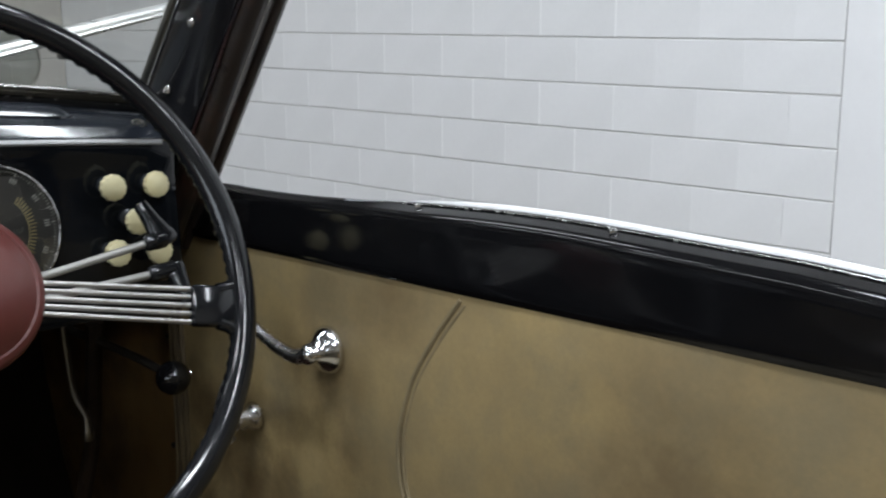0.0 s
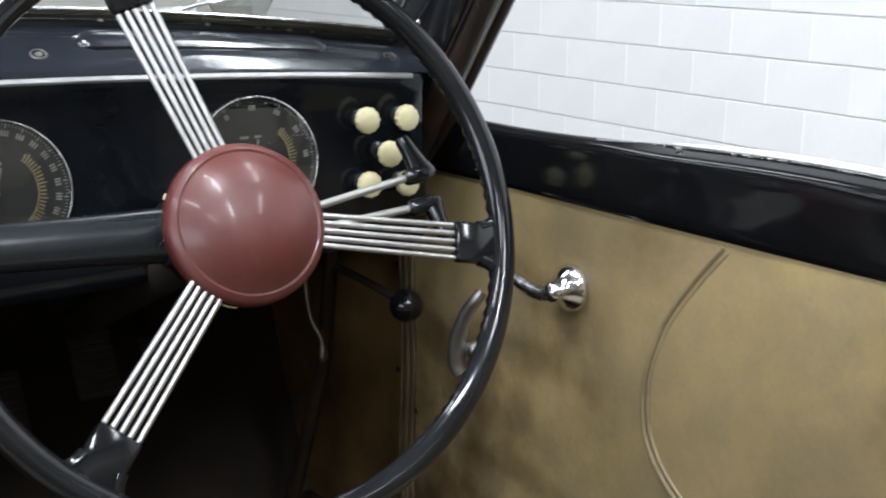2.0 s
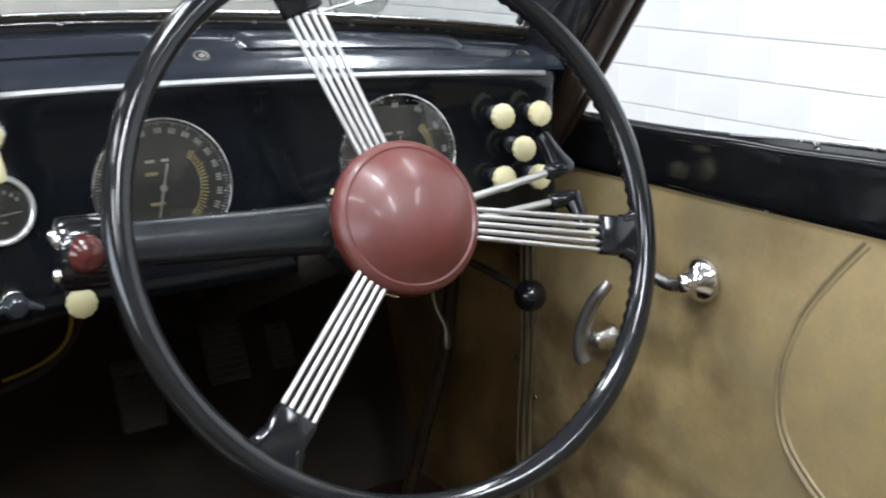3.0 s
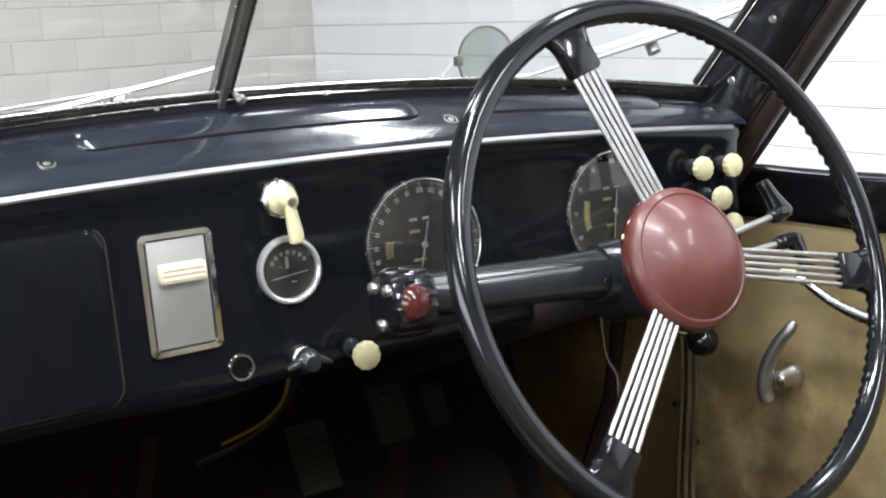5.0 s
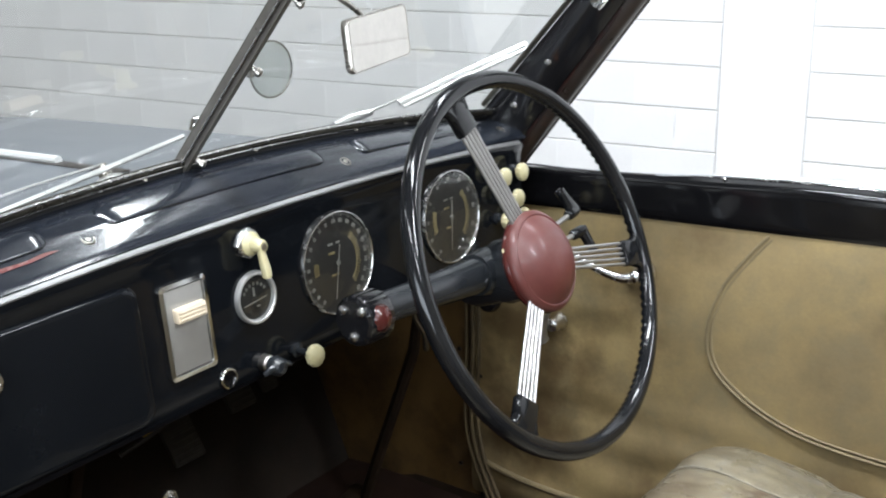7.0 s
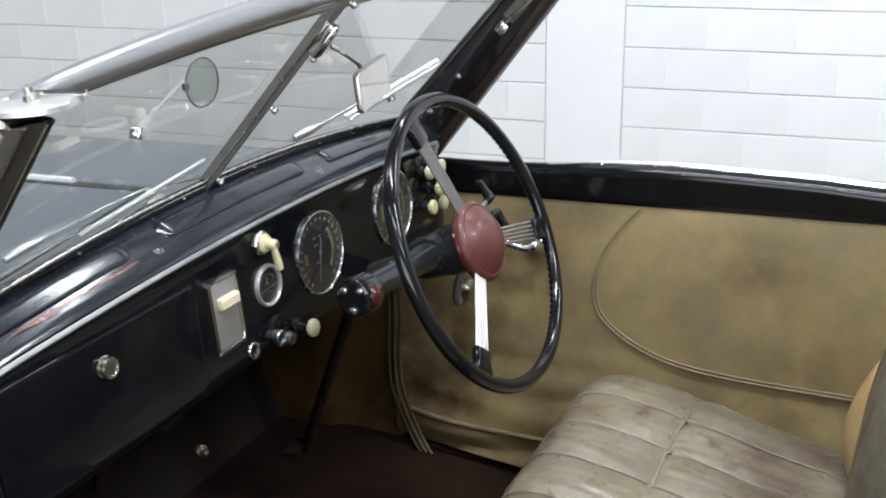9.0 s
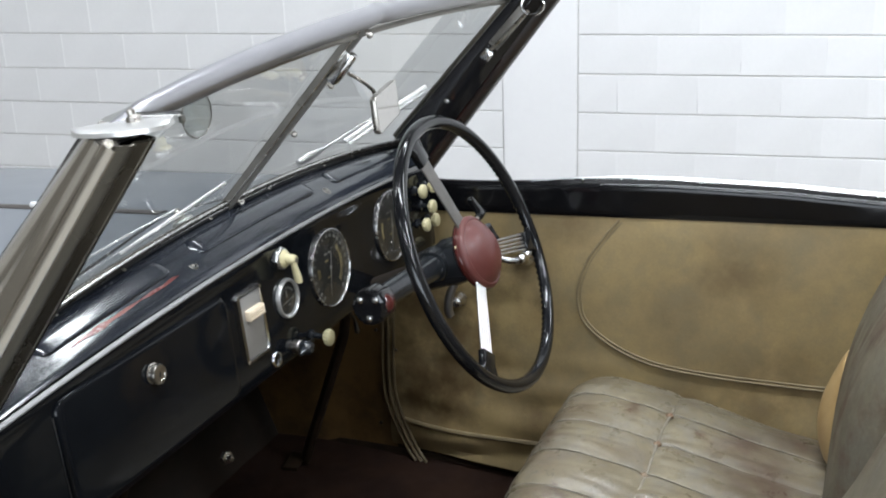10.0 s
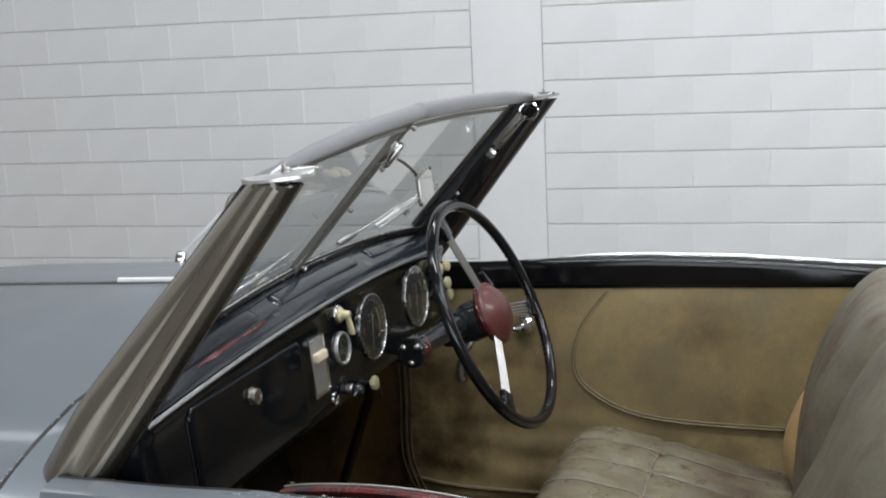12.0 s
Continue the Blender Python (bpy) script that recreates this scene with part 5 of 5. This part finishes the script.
def windscreen():
    for u0, u1, name in ((-0.955, -0.045, "windscreen_pane"), (-0.035, 0.955, "windscreen_pane")):
        rows = [[screen(lerp(u0, u1, k / 16), lerp(0.03, 0.985, j / 10)) for k in range(17)] for j in range(11)]
        g = part(name, grid(rows), M_SCREEN, CAR, "flat clear windscreen pane", facing=(0, -1, -1))
        g.visible_shadow = False
    # header rail
    us = [lerp(-1.03, 1.03, k / 120) for k in range(121)]
    rows = []
    for u in us:
        k = abs(u)
        c = Vector((0.69 * u, -0.234 - 0.036 * k - 0.009 * k * k, 1.3725 + 0.0017 * k - 0.0258 * k * k - 0.003 * min(1, k / 0.04)))
        along, nrm = Vector((0, -0.66, 0.75)), Vector((0, 0.75, 0.66))
        w = 1.0 - 0.30 * max(0.0, (k - 0.70) / 0.30) ** 1.5 - 0.40 * max(0.0, (k - 0.95) / 0.08)
        rows.append([c + along * (0.0175 * w * math.cos(t)) + nrm * (0.0155 * w * math.sin(t)) for t in [2 * math.pi * j / 28 for j in range(28)]])
    rail = part("header_rail", grid(rows, close_v=True, caps=True), M_HEADER, CAR, "silver painted windscreen header rail")
    path = [screen(u, 0.938, -0.008) for u in [lerp(-0.95, 0.95, k / 40) for k in range(41)]]
    part("rail_lip", tube(path, 0.0060, 8), M_AGED, rail, "dull glazing lip")
    # centre bar
    rows = []
    for k in range(13):
        v = lerp(0.0, 0.985, k / 12)
        c = screen(-0.040, v, -0.006)
        nrm = Vector((0, -0.75, -0.66))
        rows.append([c + Vector((0.0105, 0, 0)), c + Vector((0.0100, 0, 0)) + nrm * 0.003, c + Vector((0.0045, 0, 0)) + nrm * 0.0035, c + Vector((0.0036, 0, 0)) + nrm * 0.010, c + Vector((-0.0036, 0, 0)) + nrm * 0.010, c + Vector((-0.0045, 0, 0)) + nrm * 0.0035, c + Vector((-0.0100, 0, 0)) + nrm * 0.003, c + Vector((-0.0105, 0, 0)), c - nrm * 0.008 + Vector((-0.010, 0, 0)), c - nrm * 0.008 + Vector((0.010, 0, 0))])
    bar = part("centre_bar", grid(rows, close_v=True, caps=True), M_BAR, CAR, "tarnished metal centre bar", angle=25)
    for s in (-1, 1):
        part("bar_edge", tube([screen(-0.040, lerp(0.01, 0.975, k / 6), -0.006) + Vector((s * 0.0100, -0.003, -0.0028)) for k in range(7)], 0.0014, 6), M_STEEL, bar, "bright bar edge")
    for v in (0.045, 0.44, 0.70, 0.955):
        part("bar_bolt", lathe([(0.0035, 0), (0.0035, 0.007), (0.0058, 0.008), (0.0058, 0.013), (0.0035, 0.015), (0.0003, 0.0155)], screen(-0.022, v, -0.010), (0.40, -0.68, -0.60), 12), M_TARNISH, bar)
    # rear-view mirror on its stalk
    foot = screen(-0.036, 0.80, -0.018)
    part("mirror_clamp", box((0.020, 0.022, 0.062), Matrix.Translation(foot) @ Matrix.Rotation(radians(41), 4, "X"), 0.005), M_CHROME, bar, "chrome mirror clamp")
    mc = Vector((0.036, -0.224, 1.2185))
    arm = smooth_path([foot + Vector((0, -0.012, -0.010)), foot.lerp(mc, 0.3) + Vector((0, -0.008, 0.0)), mc + Vector((-0.008, 0.016, 0.028)), mc + Vector((0, 0.014, 0.01))], 6)
    part("mirror_stalk", tube(arm, 0.0035, 8), M_TARNISH, bar)
    mm = Matrix.Translation(mc) @ pose(0, 0, 0, 0, 0, 11.2) @ pose(0, 0, 0, -4.5, -2, 0)
    o = rounded(0.143, 0.060, 0.008)
    rows = [[mm @ Vector((a * s, y, b * s)) for a, b in o] for s, y in ((0.70, 0.006), (0.97, 0.003), (1.0, -0.001), (1.0, -0.0045), (0.985, -0.0066), (0.955, -0.0066), (0.935, -0.0052))]
    part("rear_view_mirror", grid(rows, close_v=True, caps=False), M_TARNISH, bar, "rectangular rear-view mirror in tarnished metal frame")
    bm = bmesh.new()
    bm.faces.new([bm.verts.new(mm @ Vector((a * 0.945, -0.0056, b * 0.945))) for a, b in o])
    part("mirror_face", bm, M_SILVERGLASS, bar, "silvered mirror glass", solid=0.002)
    # latches on the header
    for sgn in (-1, 1):
        q = Vector((sgn * 0.703, -0.296, 1.3465))
        along, across = Vector((sgn * -0.35, -0.94, 0.09)), Vector((sgn * 0.94, -0.35, 0.0))
        rows = []
        for a, w, o in ((-0.052, 0.002, 0.004), (-0.048, 0.008, 0.004), (-0.038, 0.016, 0.004), (-0.018, 0.026, 0.004), (0.006, 0.031, 0.004), (0.030, 0.031, 0.003), (0.042, 0.026, 0.001), (0.048, 0.016, 0.0)):
            rows.append([q + along * a + across * (s * w + o) + Vector((0, 0, h)) for s, h in ((-1, -0.004), (-1, 0.0005), (-0.7, 0.0030), (0, 0.0042), (0.7, 0.0030), (1, 0.0005), (1, -0.004))])
        lt = part("roof_latch_plate", grid(rows, close_v=True, caps=True), M_RING, CAR, "chrome roof latch plate")
        part("latch_peg", lathe([(0.0075, 0), (0.0065, 0.005), (0.004, 0.007), (0.0045, 0.012), (0.0003, 0.015)], q + Vector((0.001, -0.010, 0.004)), (0, 0.2, 1), 14), M_TARNISH, lt)
        part("latch_bar", tube([q + Vector((0.010 * -sgn, 0.0, 0.008)), q + Vector((0.030 * -sgn, -0.045, 0.008))], 0.003, 8), M_CHROME, lt)
    # pillars
    def yf(z):
        return 0.064 - 0.905 * (z - 1.0) if z > 1.0 else 0.064 - 0.723 * (z - 1.0)

    def yr(z):
        return -0.011 - 0.784 * (z - 0.942)
    for sgn in (1, -1):
        zs = [lerp(0.80, 0.98, k / 12) for k in range(12)] + [lerp(0.98, 1.337, k / 10) for k in range(11)]
        skin = []
        for z in zs:
            f, r = yf(z), yr(z)
            spread = 0.032 * min(1.0, max(0.0, (1.34 - z) / 0.34))
            prof, x, span = [], 0.690 + spread, (f - r) * 0.785
            lift = 0.750 - x
            steep = [math.tan(radians(lerp(46, 6, min(1.0, (k + 0.5) / 15)) - 30 * math.exp(-(((k + 0.5) / 24 - 0.60) / 0.07) ** 2) + 8 * max(0.0, (k - 15) / 9))) for k in range(24)]
            tilt = (lift - sum(steep) * span / 24) / 24
            for k in range(25):
                prof.append((x, lerp(f, f - span, k / 24)))
                if k < 24:
                    x += steep[k] * span / 24 + tilt
            prof += [(0.744, r + 0.020), (0.735, r + 0.012)]
            skin.append([(sgn * x, y, z) for x, y in prof])
        pil = part("windscreen_pillar", grid(skin), M_WARMSILVER, CAR, "silver outside, black inside raked windscreen pillar", solid=0.003)
        inner = []
        for z in zs:
            f, r = yf(z), yr(z)
            inner.append([(sgn * x, y, z) for x, y in ((abs(skin[len(inner)][0][0]), skin[len(inner)][0][1] + 0.001), (0.690, f + 0.006), (0.668, f - 0.004), (0.666, f - 0.022), (0.672, lerp(f, r, 0.5)), (0.680, r + 0.030), (0.690, r + 0.014), (0.735, r + 0.0105))])
        bm = bmesh.new()
        bm.faces.new([bm.verts.new(Vector(p) + Vector((0, 0, 0.0005))) for p in skin[-1][4:] + inner[-1][::-1][1:]])
        part("pillar_top", bm, M_WARMSILVER, pil, solid=0.002)
        part("pillar_lining", grid(inner), M_LINING, pil, "glossy black pillar lining", solid=0.003)
        rub = []
        for z in zs:
            r = yr(z)
            rub.append([(sgn * x, y, z) for x, y in ((0.746, r + 0.008), (0.7455, r), (0.743, r - 0.007), (0.738, r - 0.0105), (0.733, r - 0.0085), (0.730, r - 0.004), (0.727, r - 0.0045), (0.722, r - 0.0105), (0.715, r - 0.0135), (0.708, r - 0.0125), (0.702, r - 0.008), (0.698, r), (0.697, r + 0.012))])
        part("seal_ridge", tube([(sgn * 0.7155, yr(z) - 0.0128, z) for z in zs], 0.0022, 8), M_AGED, pil, "dull metal lip along the seal")
        part("pillar_seal", grid(rub), M_SEAL if sgn < 0 else M_RUST, pil, "ribbed dark metal door channel" if sgn < 0 else "rusty brown ribbed door channel", solid=0.003)
        part("pillar_strip", tube([(sgn * 0.7440, yr(z) + 0.010, z) for z in zs], 0.0088, 14), M_WARMSILVER, pil, "rounded dull metal strip")
        part("glazing_strip", tube([(sgn * 0.664, yf(z) + 0.004, z) for z in zs if z > 0.99], 0.005, 8), M_AGED, pil, "tarnished glazing strip")
        if sgn == 1:
            part("worn_edge", tube([(0.6935 + 0.0015 * noise.noise((z * 30, 2, 0)), yr(z) + 0.010, z) for z in zs if z < 1.22], [0.0015 + 0.0040 * max(0.0, 0.35 + noise.noise((z * 16, 5, 0))) for z in zs if z < 1.22], 8, flat=0.7), M_WORN, pil, "worn edge showing brown primer")
            part("stay_ring", tube([(0.664 + 0.004 * math.sin(t), -0.277 + 0.024 * math.cos(t), 1.312 + 0.020 * math.sin(t)) for t in [2 * math.pi * k / 24 for k in range(24)]], 0.0032, 8, cyclic=True), M_CHROME, pil, "chrome stay ring")
            part("stay_catch", box((0.012, 0.022, 0.026), pose(0.662, -0.175, 1.206, 40), 0.004), M_CHROME, pil, "chrome catch")
            part("stay_arm", tube([(0.664, -0.268, 1.300), (0.662, -0.222, 1.252), (0.661, -0.178, 1.212)], 0.004, 8), M_TARNISH, pil)
            part("stay_plate", box((0.003, 0.026, 0.105), pose(0.6655, -0.222, 1.262, 42), 0.0012), M_BAR, pil, "dull worn metal stay plate")
            for z in (1.10, 1.02):
                part("pillar_screw", lathe([(0.006, 0), (0.005, 0.002), (0.0001, 0.003)], (0.669, lerp(yf(z), yr(z), 0.45), z), (-1, 0, 0), 12), M_STEEL, pil)


def wipers():
    w = part("wiper", lathe([(0.009, -0.03), (0.009, 0.002), (0.0065, 0.006), (0.0065, 0.011), (0.0003, 0.013)], (-0.123, 0.085, 1.054), (0, 0.5, 0.85), 12), M_TARNISH, CAR, "chrome windscreen wiper")
    part("base_plate", lathe([(0.019, -0.014), (0.019, -0.010), (0.012, -0.006)], (-0.123, 0.085, 1.054), (0, 0.5, 0.85), 24), M_RING, w)
    part("blade", tube([(-0.275, 0.088, 1.037), (-0.14, 0.074, 1.060), (-0.014, 0.061, 1.083)], [0.0030, 0.0040, 0.0030], 8, flat=0.6), M_RING, w, "bright blade holder")
    part("wiper_arm", tube([(-0.123, 0.088, 1.064), (-0.22, 0.100, 1.055), (-0.33, 0.110, 1.043)], 0.0020, 8), M_RING, w)
    part("arm_end", tube([(-0.325, 0.109, 1.043), (-0.355, 0.112, 1.040), (-0.39, 0.116, 1.033)], [0.0035, 0.007, 0.0055], 10), M_RING, w)
    w = part("wiper", lathe([(0.009, -0.02), (0.009, 0.002), (0.0065, 0.006), (0.0065, 0.010), (0.0003, 0.012)], (0.560, 0.034, 1.080), (0, 0.5, 0.85), 12), M_TARNISH, CAR, "chrome windscreen wiper")
    part("blade", tube([(0.427, 0.057, 1.056), (0.56, 0.024, 1.089), (0.702, -0.012, 1.124)], [0.006, 0.0080, 0.006], 10, flat=0.45), M_RING, w, "bright blade holder")
    part("blade_rubber", tube([(0.43, 0.050, 1.050), (0.56, 0.018, 1.082), (0.70, -0.018, 1.117)], [0.003, 0.0042, 0.003], 8, flat=0.8), M_RING, w, "grey blade edge")
    part("wiper_arm", tube([(0.575, 0.036, 1.092), (0.46, 0.090, 1.052), (0.39, 0.112, 1.034)], 0.0022, 8), M_RING, w)
    part("arm_end", tube([(0.416, 0.105, 1.039), (0.38, 0.116, 1.033), (0.344, 0.124, 1.026)], [0.005, 0.0095, 0.0075], 12), M_RING, w)


def body():
    # bonnet with centre hinge
    def half(y):
        return 0.85 - 0.02 * (y - 0.19) / 0.55 if y < 0.74 else 0.81 - 0.26 * ((y - 0.74) / 1.1) ** 1.6

    def crown(y):
        return 1.012 - 0.045 * (y - 0.19) - 0.10 * max(0.0, y - 1.0) ** 2

    def sect(y, n=64, z0=0.30, ex=15.0):
        w, c = half(y), crown(y)
        out = []
        for k in range(n + 1):
            a = math.pi * k / n
            cx, sx = math.cos(a), math.sin(a)
            x = -w * math.copysign(abs(cx) ** (2 / ex), cx)
            top = c - 0.235 * x * x
            z = z0 + (top - z0) * abs(sx) ** (2 / ex)
            out.append((x, y, z))
        return out
    bonnet = part("bonnet", grid([sect(lerp(0.205, 1.75, k / 30)) for k in range(31)]), M_SILVER, CAR, "silver-grey bonnet with centre hinge", solid=0.004)
    rows = [[(x, y, crown(y) + h) for x, h in ((-0.012, -0.002), (-0.011, 0.0016), (0.0, 0.0026), (0.011, 0.0016), (0.012, -0.002))] for y in [lerp(0.21, 1.6, k / 24) for k in range(25)]]
    part("hinge", grid(rows), M_HINGE, bonnet, "dull brown-grey centre hinge strip", solid=0.002)
    # lamp highlight on the hinge strip, modelled as a bright bar
    part("hinge_cover", tube([(0, y, crown(y) + 0.006) for y in (0.36, 0.43, 0.51)], 0.0072, 8), M_BRIGHT, bonnet, "bright bar for the lamp highlight on the hinge")
    # highlight along the bonnet's rear edge, modelled as a thin steel line
    part("bonnet_lip", tube([(x, 0.2035, z + 0.0012) for x, _, z in sect(0.2035)], 0.0011, 6), M_STEEL, bonnet, "thin bright line for the bonnet edge highlight")
    part("bonnet_edge", tube(sect(0.199), 0.0030, 6), M_RUBBER, bonnet, "dark shut line behind the bonnet")
    # scuttle between bonnet and screen
    rows = []
    for t in [k / 8 for k in range(9)]:
        y = lerp(0.195, 0.055, t)
        s = sect(0.2)
        row = []
        for x, _, z in s:
            xx = x * lerp(1.0, 0.985, t)
            lift = 0.036 * t * max(0.0, 1 - (abs(x) / 0.70) ** 3)
            row.append((xx, y, z + lift))
        rows.append(row)
    part("scuttle", grid(rows), M_SILVER, CAR, "silver-grey scuttle panel", solid=0.004)
    for sgn in (1, -1):
        rows = []
        for y in [lerp(0.20, 0.075, k / 6) for k in range(7)]:
            t = (0.20 - y) / 0.125
            rows.append([(sgn * lerp(a, b, t), y, z) for a, b, z in ((0.80, 0.797, 0.86), (0.818, 0.812, 0.78), (0.830, 0.824, 0.62), (0.826, 0.822, 0.40), (0.805, 0.80, 0.14))])
        part("scuttle_side", grid(rows), M_SILVER, CAR, "silver-grey scuttle side", solid=0.004)
        # rear quarter
        rows = []
        for k in range(20):
            y = lerp(-1.165, -2.55, k / 19)
            t = k / 19
            w = 0.837 - 0.30 * t ** 2.2
            top = 0.915 - 0.22 * t ** 2
            rows.append([(sgn * (w - 0.05), y, top - 0.01), (sgn * (w - 0.02), y, top), (sgn * w, y, top - 0.03), (sgn * (w + 0.01), y, 0.65), (sgn * w, y, 0.40), (sgn * (w - 0.03), y, 0.12)])
        part("rear_quarter", grid(rows), M_SILVER, CAR, "silver-grey rear quarter", solid=0.004)
        # wings
        for yc, L in ((1.15, 0.62), (-1.75, 0.60)):
            rows = []
            for k in range(25):
                a = math.pi * k / 24
                y, z = yc + L * math.cos(a), 0.12 + 0.46 * math.sin(a) ** 0.8
                rows.append([(sgn * x, yc + (y - yc) * s, 0.12 + (z - 0.12) * s) for x, s in ((0.60, 1.0), (0.80, 1.0), (0.90, 0.96), (0.94, 0.86), (0.945, 0.74))])
            part("wing", grid(rows), M_SILVER, CAR, "rounded silver-grey wing", solid=0.004)
            tyre = part("wheel", lathe([(0.20, -0.06), (0.29, -0.065), (0.325, -0.05), (0.33, 0.0), (0.325, 0.05), (0.29, 0.065), (0.20, 0.06)], (sgn * 0.79, yc, 0.13), (sgn, 0, 0), 40), M_TYRE, CAR, "black tyre on silver disc wheel")
            part("wheel_disc", lathe([(0.20, -0.03), (0.205, 0.03), (0.15, 0.045), (0.08, 0.06), (0.0001, 0.065)], (sgn * 0.79, yc, 0.13), (sgn, 0, 0), 36), M_SILVER, tyre)
    rows = []
    for k in range(16):
        t = k / 15
        y = -2.02 - 0.55 * t
        rows.append([(x * (1 - 0.3 * t ** 2), y, 0.905 - 0.22 * t ** 2 + 0.06 * (1 - t) * (1 - (x / 0.75) ** 2)) for x in [lerp(-0.76, 0.76, j / 16) for j in range(17)]])
    part("boot_lid", grid(rows), M_SILVER, CAR, "silver-grey tail panel", solid=0.004)
    rows = [[(lerp(-0.5, 0.5, j / 10), 1.76 + 0.04 * math.cos((j - 5) / 5 * 1.5), z) for j in range(11)] for z in (0.2, 0.5, 0.86)]
    part("grille", grid(rows), M_CHROME, CAR, "bright front grille shell", solid=0.01)
    # wing mirror on an arm
    mc, mn = Vector((0.693, 0.604, 1.034)), Vector((-0.052, -0.999, 0.000)).normalized()
    mu = mn.cross(Vector((0, 0, 1))).normalized()
    mv = mu.cross(mn)
    m = part("wing_mirror", tube([mc + (mu * math.cos(t) + mv * math.sin(t)) * 0.058 for t in [2 * math.pi * k / 56 for k in range(56)]], 0.0022, 8, cyclic=True), M_AGED, CAR, "clear round plate in thin metal rim on an arm")
    d = part("clear_disc", lathe([(0.0003, -0.002), (0.057, -0.002), (0.057, 0.002), (0.0003, 0.002)], mc, mn, 48), M_CLEAR, m, "clear round plate")
    d.visible_shadow = False
    part("clamp", box((0.016, 0.012, 0.018), Matrix.Translation(mc + mu * (0.058 if mu.x < 0 else -0.058)), 0.003), M_AGED, m)
    part("mirror_arm", tube([(0.610, 0.744, 0.920), (0.613, 0.739, 0.935), (0.643, 0.650, 1.018), (0.650, 0.624, 1.044)], 0.0052, 10), M_BRIGHT, m)
    part("mirror_foot", lathe([(0.02, -0.02), (0.018, 0.004), (0.012, 0.012), (0.0001, 0.014)], (0.610, 0.744, 0.923), (0.3, 0, 1), 16), M_CHROME, m)


dashboard()
instruments()
for kx, kz, kl in ((0.573, 0.917, 0.014), (0.626, 0.9155, 0.014), (0.596, 0.877, 0.022), (0.571, 0.842, 0.014), (0.622, 0.838, 0.014)):
    pull_knob(kx, kz, kl)
pull_knob(0.060, 0.782, 0.028)
glovebox()
lean(ob for ob in CAR.children_recursive if ob.type == "MESH")
dash_top()
steering_wheel()
column()
levers()
doors()
footwell()
seats()
windscreen()
wipers()
body()
lay_blocks(side_wall, front_wall)
